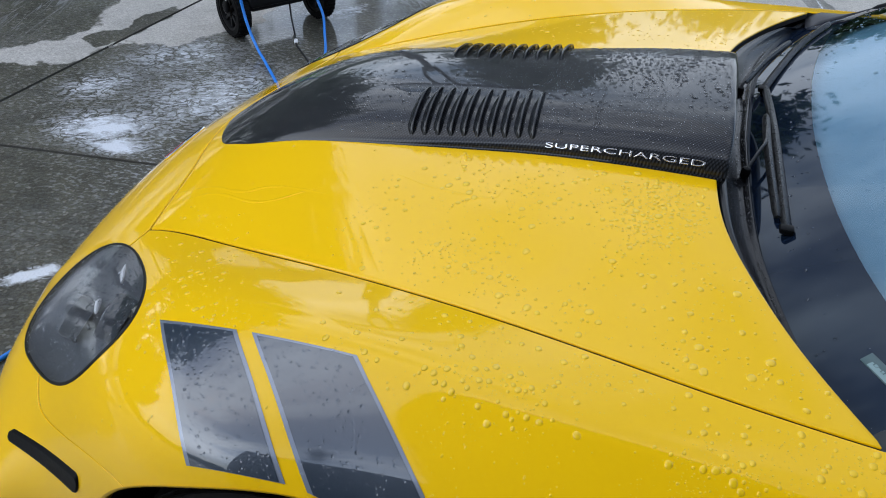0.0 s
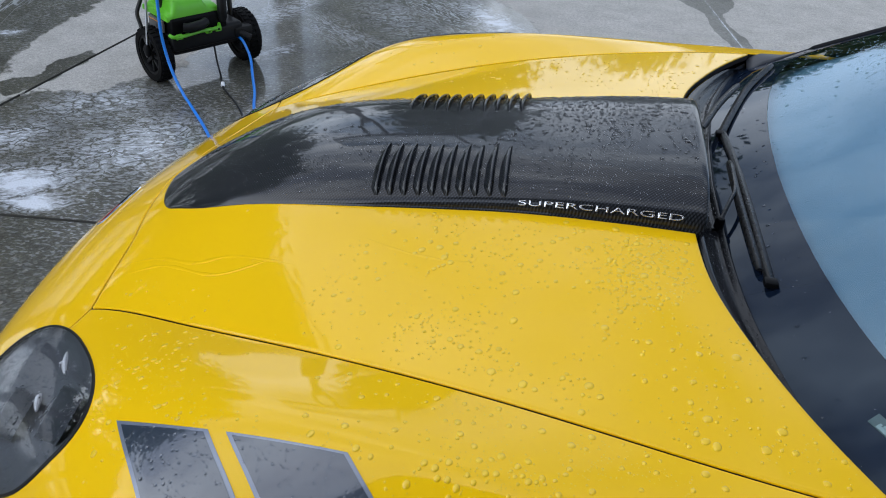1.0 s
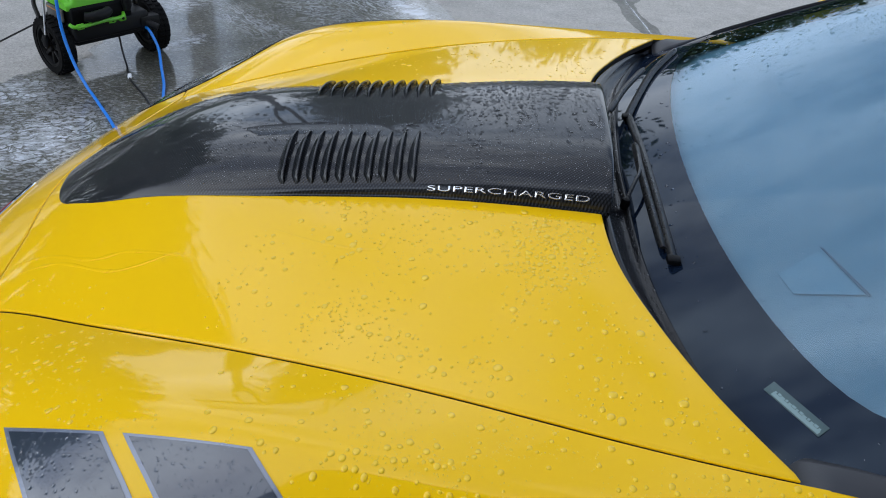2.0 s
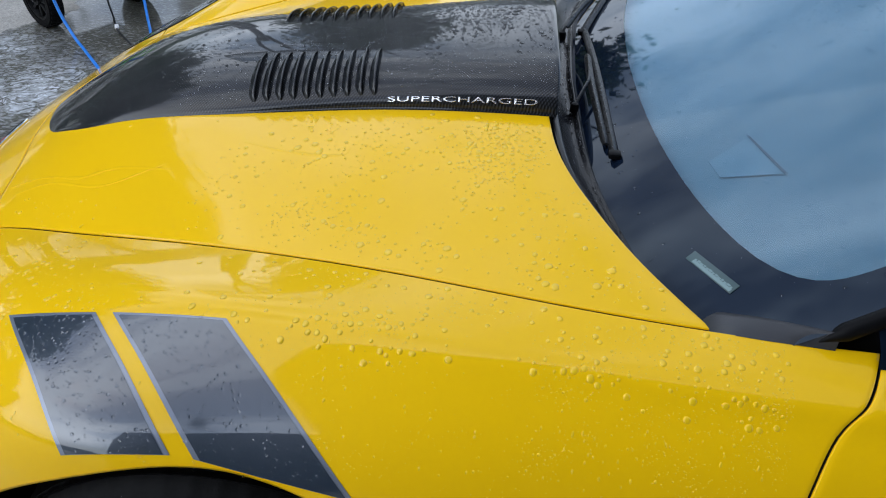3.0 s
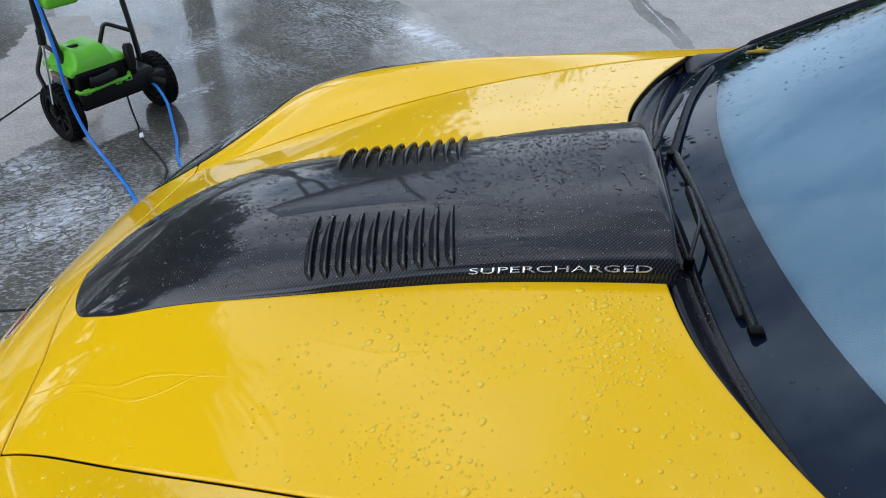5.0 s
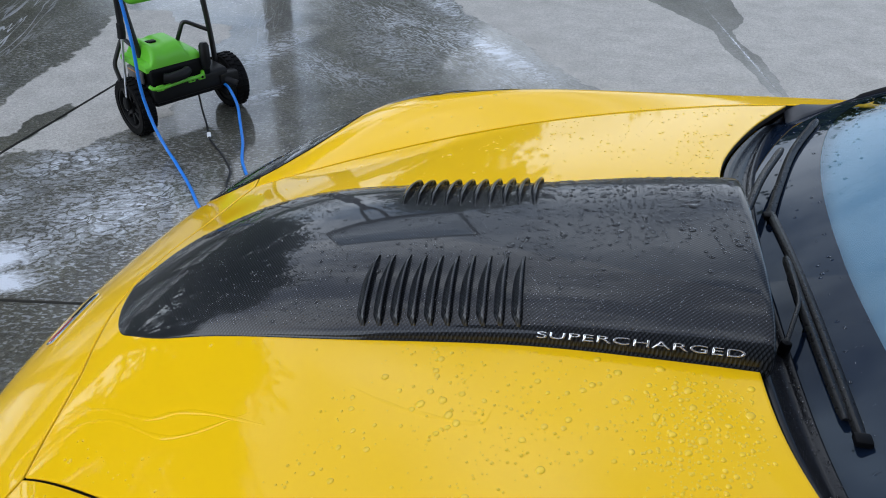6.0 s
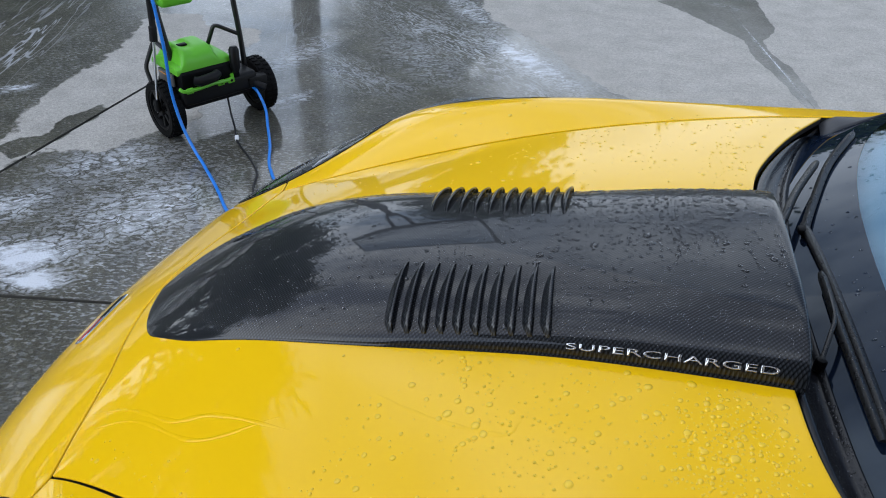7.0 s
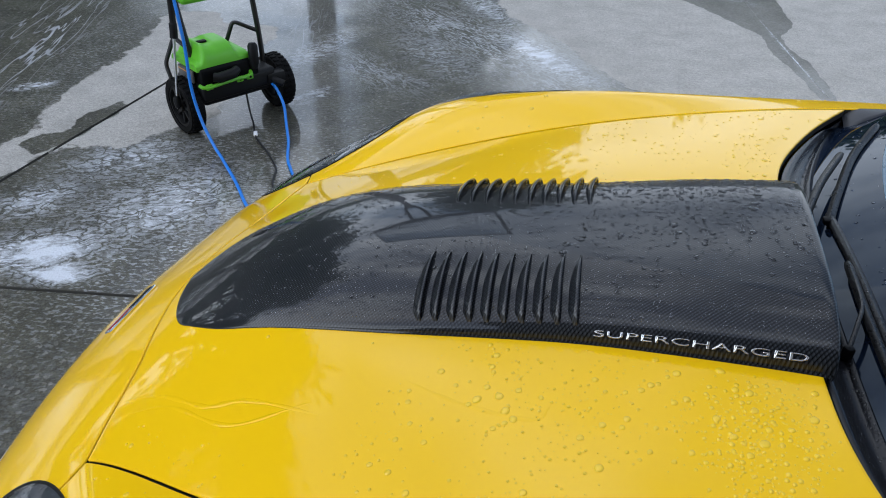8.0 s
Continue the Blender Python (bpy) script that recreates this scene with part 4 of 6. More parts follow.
blister_ob = link_mesh("bonnet_blister", verts, faces, CARBON, car, "wet black carbon-fibre bonnet blister with louvres")


def louvre(x0, side):
    """One blade: a crescent ramp that rises to the back and tapers to both ends."""
    t = np.linspace(0, 1, 21)
    wide = np.clip(0.24 + 0.76 * np.sin(np.pi * np.clip(t / 0.62, 0, 1) / 2), 0, 1) * np.clip((1.03 - t) / 0.14, 0.22, 1) ** 0.6
    hump = np.minimum(1, (t / 0.22) ** 0.5) * np.clip((1.0 - t) / 0.12, 0, 1) ** 0.5
    wv = -side * (0.355 + 0.60 * t)
    prof = ((-0.0105, -0.001), (-0.0085, 0.0030), (-0.0050, 0.0066), (-0.0005, 0.0094), (0.0030, 0.0106), (0.0046, 0.0102), (0.0050, 0.0090), (0.0034, 0.0078), (-0.0020, -0.002))
    lean = 0.008 * (1 - t) ** 2 - 0.0165 * (1 - t)
    verts = []
    for dx, h in prof:
        x = x0 + lean + 0.004 + (dx - 0.004) * wide
        p, n, _ = blister_frame(x, wv)
        verts += (p + n * (h * hump + (-0.0012 if h < 0 else 0))[:, None]).tolist()
    k = len(t)
    faces = [(i * k + j, (i + 1) * k + j, (i + 1) * k + j + 1, i * k + j + 1) for i in range(len(prof) - 1) for j in range(k - 1)]
    return verts, faces


for side in (1, -1):
    for k in range(10):
        link_mesh("louvre", *louvre(-0.109 + 0.0242 * k, side), CARBON, blister_ob)

# chrome lettering on the blister's left flank
txt = bpy.data.curves.new("lettering", "FONT")
txt.body = "SUPERCHARGED"
txt.offset = -0.020
txt.size, txt.extrude, txt.bevel_depth, txt.space_character = 1.0, 0.06, 0.018, 1.02
tmp = new("lettering_curve", txt)
bpy.context.view_layer.update()
raw = bpy.data.meshes.new_from_object(tmp.evaluated_get(bpy.context.evaluated_depsgraph_get()))
co = np.array([v.co[:] for v in raw.vertices])
fc = [tuple(p.vertices) for p in raw.polygons]
bpy.data.objects.remove(tmp)
lo, hi = co.min(0), co.max(0)
tx = 0.136 + (co[:, 0] - lo[0]) / (hi[0] - lo[0]) * 0.258
ty = (co[:, 1] - lo[1]) / (hi[1] - lo[1])
tz = (co[:, 2] - lo[2]) / (hi[2] - lo[2]) * 0.0028
p, n, _ = blister_frame(tx, -(0.990 - 0.020 * ty))
link_mesh("lettering", p + n * (tz + 0.0004)[:, None], fc, LETTER, blister_ob, "raised chrome lettering", smooth=False)

# emblem on the nose: two crossed flags reduced to chrome-edged blades
emblem = new("emblem")
emblem.parent = car
for k, (y0, y1, m) in enumerate(((-0.082, -0.012, RED), (-0.02, 0.056, SATIN))):
    bm = bmesh.new()
    a, b = skin_at(-0.752 + 0.010 * k, y0), skin_at(-0.742 + 0.004 * k, y1)
    pa, pb = Vector(a[2]), Vector(b[2])
    nrm = Vector(skin_normal(np.array([a[0]]), np.array([a[1]]))[0])
    d = (pb - pa)
    m4 = Matrix.Translation((pa + pb) / 2 + nrm * 0.003) @ Matrix((d.normalized(), nrm.cross(d).normalized(), nrm)).transposed().to_4x4()
    box(bm, (d.length, 0.024, 0.006), m4, 0.0025)
    blade = part("flag", bm, CHROME, emblem, "chrome-edged flag")
    bm = bmesh.new()
    box(bm, (d.length - 0.012, 0.014, 0.002), m4 @ Matrix.Translation((0, 0, 0.003)), 0.0005)
    part("enamel", bm, m, blade)

# ---- cowl, windscreen, wipers ----
BASE_X = curve1([0, 0.312, 0.54, 0.69, 0.74], [0.50, 0.515, 0.556, 0.615, 0.65])


def screen(x, y):
    return 0.882 + 0.50 * (x - BASE_X(np.abs(y))) - 0.05 * y * y - 0.05 * np.clip(x - 0.9, 0, 1) ** 2


SCREEN_W = curve1([0.5, 0.62, 0.75, 1.0, 1.32], [0.70, 0.705, 0.69, 0.635, 0.56])


def screen_grid(name, inner, outer, material, parent, lift, thick=0.0, label="", nu=40, nv=60):
    """A sheet of the screen between two curves from its base (t 0) to its header (t 1)."""
    verts, faces = [], []
    for i in range(nu):
        for j in range(nv):
            a, b = i / (nu - 1), 2 * j / (nv - 1) - 1
            y = b * 0.70
            x0, x1 = float(BASE_X(abs(y))), 1.30 - 0.10 * (b * b)
            x = x0 + (x1 - x0) * (inner + (outer - inner) * a)
            y = b * float(SCREEN_W(x))
            verts.append((x, y, float(screen(x, y)) + lift))
    idx = np.arange(nu * nv).reshape(nu, nv)
    for i in range(nu - 1):
        for j in range(nv - 1):
            faces.append((idx[i, j], idx[i + 1, j], idx[i + 1, j + 1], idx[i, j + 1]))
    return link_mesh(name, verts, faces, material, parent, label)


glass_ob = screen_grid("windscreen", 0.0, 1.0, GLASS, car, 0.0, label="wet raked windscreen reflecting the sky")
glass_ob.visible_shadow = False
# black band round the glass
verts, faces, rows = [], [], []
STEPS = 160


def loop_of(inset_base, inset_side, inset_top, power):
    pts = []
    for k in range(STEPS):
        a = 2 * math.pi * k / STEPS
        c, s = math.cos(a), math.sin(a)
        m = (abs(c) ** power + abs(s) ** power) ** (-1 / power)
        bx, by = m * c, m * s
        y = by * (0.70 - inset_side)
        x0 = float(BASE_X(abs(y))) + inset_base(abs(y))
        x1 = 1.30 - 0.10 * (by * by) - inset_top
        x = x0 + (x1 - x0) * (bx + 1) / 2
        y = by * (float(SCREEN_W(x)) - inset_side)
        pts.append((x, y, float(screen(x, y)) + 0.0007))
    return pts


outer = loop_of(lambda y: -0.03, -0.012, -0.01, 60)
inner = loop_of(lambda y: 0.073 + 0.044 * (y / 0.65) ** 2, 0.045, 0.06, 9)
mid = [tuple((Vector(p) + Vector(q)) / 2) for p, q in zip(outer, inner)]
mid = [(x, y, float(screen(x, y)) + 0.0007) for x, y, z in mid]
for ring in (outer, mid, inner):
    verts += ring
for i in range(2):
    for k in range(STEPS):
        faces.append((i * STEPS + k, i * STEPS + (k + 1) % STEPS, (i + 1) * STEPS + (k + 1) % STEPS, (i + 1) * STEPS + k))
link_mesh("black_band", verts, faces, FRIT, glass_ob, "black printed border")
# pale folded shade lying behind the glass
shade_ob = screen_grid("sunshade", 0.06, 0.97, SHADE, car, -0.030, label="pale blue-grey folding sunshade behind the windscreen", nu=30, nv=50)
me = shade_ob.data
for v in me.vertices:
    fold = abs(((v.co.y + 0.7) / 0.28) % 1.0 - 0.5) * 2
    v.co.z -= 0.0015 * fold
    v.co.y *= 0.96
screen_grid("dashboard", -0.03, 1.0, INTERIOR, car, -0.11, label="dark dashboard below the windscreen", nu=12, nv=20)
# small plate seen through the lower corner
bm = bmesh.new()
px, py = 0.632, -0.584
up = Vector((-float(screen(px + 1e-3, py) - screen(px - 1e-3, py)) / 2e-3, -float(screen(px, py + 1e-3) - screen(px, py - 1e-3)) / 2e-3, 1)).normalized()
ax = Vector((0.049, -0.074, 0))
ax = (ax - up * ax.dot(up)).normalized()
m4 = Matrix.Translation((px, py, float(screen(px, py)) + 0.0009)) @ Matrix((ax, up.cross(ax).normalized(), up)).transposed().to_4x4()
box(bm, (0.090, 0.0175, 0.0016), m4, 0.0007)
for v in bm.verts:
    q = m4.inverted() @ v.co
    if abs(q.x) > 0.040:
        v.co = m4 @ Vector((q.x * (1 - 0.05 * (abs(q.y) / 0.00875) ** 2), q.y, q.z))
plate = part("id_plate", bm, PLATE, car, "small pale metal plate behind the glass")
bm = bmesh.new()
box(bm, (0.072, 0.0050, 0.0004), m4 @ Matrix.Translation((0.004, -0.0048, 0.001)))
for k in range(13):
    box(bm, (0.0030 + 0.0012 * (k % 3), 0.0030, 0.0004), m4 @ Matrix.Translation((-0.030 + 0.0056 * k, -0.0012 + 0.001 * (k % 2), 0.001)))
part("marking", bm, mat("plate_marks", (0.19, 0.29, 0.30), 0.4, var=0.1), plate, "row of illegible pale marks")

# pale card tucked in the shade
for name, outline, lift, material, label in (
        ("card", ((0.665, -0.337), (0.721, -0.307), (0.7515, -0.4085), (0.675, -0.381)), -0.0294, mat("pale_card", (0.128, 0.305, 0.430), 0.6, var=0.08, scale=40), "pale card tucked in the shade"),
        ("slot", ((0.7235, -0.300), (0.7260, -0.301), (0.7575, -0.412), (0.7540, -0.413)), -0.0290, mat("shade_fold", (0.055, 0.125, 0.185), 0.6, var=0.1), "dark slit beside the card")):
    bm = bmesh.new()
    low = [bm.verts.new((x, y, float(screen(x, y)) + lift - 0.0004)) for x, y in outline]
    top = [bm.verts.new((x, y, float(screen(x, y)) + lift)) for x, y in outline]
    bm.faces.new(low[::-1])
    bm.faces.new(top)
    for k in range(len(outline)):
        bm.faces.new((low[k - 1], low[k], top[k], top[k - 1]))
    part(name, bm, material, shade_ob, label, smooth=False)

# cowl: black plastic trough between bonnet and glass
ys = np.linspace(-0.70, 0.70, 90)
prof = ((0.0035, -0.016), (0.006, -0.005), (0.25, -0.014), (0.5, -0.024), (0.62, -0.020), (0.66, -0.010), (0.70, -0.010), (0.74, -0.022), (0.9, -0.014), (1.0, -0.006), (1.4, -0.05))
verts = []
for y in ys:
    x0, x1 = float(REAR_X(min(abs(y), 0.69))), float(BASE_X(abs(y)))
    z0 = float(skin_at(x0, np.clip(y, -0.68, 0.68))[2][2])
    for t, h in prof:
        x = x0 + t if t < 0.01 else x0 + (x1 - x0) * t
        tt = max(0.0, min(1.0, (x - x0) / (x1 - x0)))
        verts.append((x, y, z0 * (1 - tt) + float(screen(x1, y)) * tt + h))
k = len(prof)
faces = [(i * k + j, i * k + j + 1, (i + 1) * k + j + 1, (i + 1) * k + j) for i in range(len(ys) - 1) for j in range(k - 1)]
COWL = np.array(verts).reshape(len(ys), k, 3)
link_mesh("cowl", verts, faces, COWL_BLACK, car, "wet black plastic cowl below the windscreen")


def strip(bm, line, wide, tall, up=(0, 0, 1)):
    """A flat bar with rounded top along a line."""
    rings = []
    for i, p in enumerate(line):
        d = (line[min(i + 1, len(line) - 1)] - line[max(i - 1, 0)]).normalized()
        a = d.cross(Vector(up)).normalized()
        b = a.cross(d)
        k = 1.0 if 0 < i < len(line) - 1 else 0.7
        rings.append([bm.verts.new(p + a * (x * wide * k) + b * (z * tall * k)) for x, z in ((-0.5, -0.3), (-0.5, 0.1), (-0.28, 0.5), (0.1, 0.7), (0.3, 0.45), (0.5, 0.0), (0.5, -0.3))])
    for p, q in zip(rings, rings[1:]):
        for k in range(7):
            bm.faces.new((p[k], p[(k + 1) % 7], q[(k + 1) % 7], q[k]))
    bm.faces.new(rings[0])
    bm.faces.new(rings[-1][::-1])
    return bm


WIPER_TOPS = []


def wiper(points, arm, link, label):
    """A flat wiper lying near the foot of the glass: blade, rubber lip, arm, bent link and pivot."""
    def raise_to(x, y, h):
        return Vector((x, y, float(screen(max(x, float(BASE_X(abs(y)))), y)) + h))
    ob = new("wiper")
    ob.parent = car
    ob["label"] = label
    line = smooth_line([raise_to(x, y, 0.009) for x, y in points], 10)
    part("blade", strip(bmesh.new(), line, 0.015, 0.008), WIPER_BLACK, ob)
    bm = bmesh.new()
    tube(bm, [p - Vector((0.001, 0, 0.008)) for p in line], 0.0034, 6)
    part("rubber_lip", bm, RUBBER, ob)
    part("arm", strip(bmesh.new(), smooth_line([raise_to(*q) for q in arm], 8), 0.014, 0.008), WIPER_BLACK, ob)
    bm = bmesh.new()
    tube(bm, smooth_line([raise_to(*q) for q in link], 6), 0.0032, 8)
    part("link", bm, WIPER_BLACK, ob)
    bm = bmesh.new()
    lathe(bm, [(0.008, -0.012), (0.008, 0.002), (0.006, 0.005), (0.0008, 0.006)], Matrix.Translation(raise_to(*link[0])), 20, closed=False)
    part("pivot", bm, SATIN, ob)
    bm = bmesh.new()
    box(bm, (0.021, 0.018, 0.010), Matrix.Translation(line[-1]), 0.003)
    part("end_cap", bm, SATIN, ob)
    WIPER_TOPS.append((np.array(line), 0.015, 0.0056))
    WIPER_TOPS.append((np.array(smooth_line([raise_to(*q) for q in arm], 8)), 0.014, 0.0056))


wiper([(0.503, 0.225), (0.511, 0.08), (0.517, -0.08), (0.526, -0.300)], [(0.500, 0.06, 0.018), (0.500, -0.05, 0.020), (0.505, -0.16, 0.018), (0.514, -0.270, 0.012)],
      [(0.468, -0.140, 0.008), (0.484, -0.095, 0.020), (0.496, -0.055, 0.024), (0.500, 0.01, 0.022)], "black wiper with a flat blade")
wiper([(0.645, 0.575), (0.578, 0.44), (0.530, 0.30), (0.500, 0.20)], [(0.462, 0.20, 0.016), (0.500, 0.31, 0.026), (0.553, 0.43, 0.026)],
      [(0.456, 0.185, 0.006), (0.460, 0.20, 0.016), (0.475, 0.245, 0.024)], "black wiper with a flat blade")

# ---- cabin, doors and tail, closing the car behind the screen ----
def loft(name, rows, material, parent, label="", sub=6):
    """Smooth sheet over rows of (x, y, z) from the middle outwards, for both halves."""
    net = np.array(rows, float)
    net = np.concatenate([net[:, :0:-1] * (1, -1, 1), net], axis=1)
    nu, nv = net.shape[:2]
    a, b = np.linspace(0, nu - 1, (nu - 1) * sub + 1), np.linspace(0, nv - 1, (nv - 1) * sub + 1)
    p = np.einsum("ni,mj,ijk->nmk", weights(bend(nu), nu, a), weights(bend(nv), nv, b), net)
    idx = np.arange(p.shape[0] * p.shape[1]).reshape(p.shape[:2])
    f = [(idx[i, j], idx[i + 1, j], idx[i + 1, j + 1], idx[i, j + 1]) for i in range(p.shape[0] - 1) for j in range(p.shape[1] - 1)]
    return link_mesh(name, p.reshape(-1, 3), f, material, parent, label)


def roof_row(x, z, w):
    return [(x, 0, z), (x, w * 0.55, z - 0.008), (x, w * 0.9, z - 0.035), (x, w, z - 0.075)]


loft("roof", [roof_row(1.295, 1.243, 0.545), roof_row(1.5, 1.283, 0.57), roof_row(1.9, 1.29, 0.58), roof_row(2.4, 1.21, 0.55), roof_row(2.9, 1.03, 0.50), roof_row(3.15, 0.93, 0.47)], PAINT, car)
for s in (-1, 1):
    rows = []
    for x, top, w in ((0.80, 0.93, 0.70), (1.0, 1.055, 0.655), (1.295, 1.168, 0.548), (1.5, 1.208, 0.572), (1.9, 1.215, 0.582), (2.4, 1.135, 0.552), (2.9, 0.955, 0.502)):
        rows.append([(x, s * 0.735, 0.90), (x, s * (w + 0.735) / 2 * 1.01, (top + 0.90) / 2), (x, s * w, top)])
    net = np.array(rows)
    k = net.shape[1]
    link_mesh("side_window", net.reshape(-1, 3), [(i * k + j, (i + 1) * k + j, (i + 1) * k + j + 1, i * k + j + 1) for i in range(len(rows) - 1) for j in range(k - 1)], FRIT, car, "dark side glass")
    bm = bmesh.new()
    tube(bm, smooth_line([(0.735, s * 0.705, 0.905), (0.82, s * 0.690, 0.955), (1.0, s * 0.648, 1.055), (1.295, s * 0.56, 1.19)], 8), lambda t: 0.012 * min(1.0, 0.15 + t * 7), 10)
    part("pillar_trim", bm, SATIN, car, "black windscreen pillar trim")
    bm = bmesh.new()
    tube(bm, smooth_line([(0.96, s * 0.685, 1.0), (1.05, s * 0.660, 1.075), (1.295, s * 0.575, 1.185), (1.6, s * 0.59, 1.21)], 8), 0.022, 8)
    part("pillar", bm, PAINT, car)
    # grey plastic corner between screen, fender and door
    verts, faces, rows = [], [], 26
    for i in range(rows):
        x = 0.610 + 0.146 * i / (rows - 1)
        y1 = float(np.interp(x, (0.610, 0.636, 0.676, 0.721, 0.775), (0.691, 0.700, 0.705, 0.709, 0.714)))
        y0 = float(np.interp(x, (0.610, 0.645, 0.673, 0.703, 0.725, 0.750, 0.775), (0.634, 0.653, 0.665, 0.680, 0.691, 0.7045, 0.713)))
        z1 = float(skin_at(x, y1)[2][2]) + 0.0005
        z0 = float(screen(x, y0)) + 0.003
        for k in range(6):
            b = k / 5
            verts.append((x, s * (y1 + (y0 - y1) * b), z1 + (z0 - z1) * b + 0.002 * math.sin(math.pi * b)))
        verts.append((x, s * (y0 - 0.001), z0 - 0.006))
        sink = 0.018 * (1 - min(1.0, i / 6)) ** 2
        verts[-7:] = [(a, b, c - sink) for a, b, c in verts[-7:]]
    for i in range(rows - 1):
        for k in range(6):
            faces.append((i * 7 + k, i * 7 + k + 1, (i + 1) * 7 + k + 1, (i + 1) * 7 + k))
    link_mesh("corner_trim", verts, faces, CORNER, car, "dark grey plastic trim at the screen's corner")
tail = [[(x, 0, zc), (x, 0.45, zc - 0.01), (x, 0.72, zs), (x, 0.82, zs - 0.06), (x, wy, zs - 0.20), (x, wy, 0.5), (x, wy - 0.03, 0.22)]
        for x, zc, zs, wy in ((1.2, 0.80, 0.925, 0.896), (1.6, 0.82, 0.93, 0.90), (2.0, 0.86, 0.94, 0.915), (2.4, 0.94, 0.94, 0.925), (2.8, 0.94, 0.92, 0.92), (3.15, 0.90, 0.87, 0.88), (3.4, 0.78, 0.74, 0.80))]
loft("tail", tail, PAINT, car)
bm = bmesh.new()
box(bm, (0.10, 1.5, 0.45), Matrix.Translation((3.40, 0, 0.45)), 0.04, 3)
part("rear_bumper", bm, PAINT, car)
bm = bmesh.new()
box(bm, (3.7, 1.25, 0.08), Matrix.Translation((1.15, 0, 0.20)), 0.02)
part("underbody", bm, GAP, car)
bm = bmesh.new()
box(bm, (1.9, 1.2, 0.5), Matrix.Translation((1.9, 0, 0.55)), 0.05)
part("cabin_floor", bm, INTERIOR, car)


# ---- the drive: one sheet to the horizon, with sawn joints, wet and dry ground ----
DRY_NEAR = [(-2.45, 1.44), (-2.41, 1.60), (-2.52, 1.85), (-2.57, 2.19), (-2.55, 2.56), (-2.62, 2.90), (-2.73, 3.34), (-2.45, 3.42), (-2.28, 3.25),
            (-1.93, 3.28), (-1.87, 3.05), (-1.98, 2.84), (-1.78, 2.30), (-1.69, 1.98), (-1.84, 1.80), (-1.92, 1.58), (-2.18, 1.53), (-2.25, 1.22), (-2.8, 1.0)]
DRY_FAR = [(-0.95, 5.2), (-0.74, 4.25), (-0.59, 3.91), (-0.30, 3.62), (-0.10, 3.33), (0.03, 3.15), (0.22, 2.92), (0.8, 2.4), (1.5, 1.5), (8, 1.5), (8, 12), (-1.2, 12)]
WET_JOINT = [(0.45, 4.75), (0.66, 4.51), (0.88, 4.20), (1.00, 4.05), (1.03, 3.74), (1.11, 3.48), (1.20, 3.10), (1.28, 2.7), (1.31, 2.7), (1.27, 3.1), (1.21, 3.60),
             (1.12, 3.82), (1.10, 4.04), (1.21, 4.31), (1.18, 4.60), (1.16, 5.0)]

WET_TONGUE = [(-2.40, 1.47), (-2.35, 1.60), (-2.27, 1.65), (-2.30, 1.78), (-2.23, 2.02), (-2.15, 1.97), (-2.17, 1.80), (-2.18, 1.68), (-2.20, 1.54), (-2.25, 1.42)]


def inside_distance(p, poly):
    """Signed distance to a closed outline, positive inside."""
    q = np.array(poly)
    best, ins = np.full(len(p), 1e9), np.zeros(len(p), bool)
    for a, b in zip(q, np.roll(q, -1, 0)):
        d = b - a
        t = np.clip(((p - a) @ d) / (d @ d), 0, 1)
        best = np.minimum(best, np.linalg.norm(p - a - t[:, None] * d, axis=1))
        cross = (a[1] > p[:, 1]) != (b[1] > p[:, 1])
        with np.errstate(divide="ignore", invalid="ignore"):
            ins ^= cross & (p[:, 0] < (b[0] - a[0]) * (p[:, 1] - a[1]) / (b[1] - a[1]) + a[0])
    return np.where(ins, best, -best)


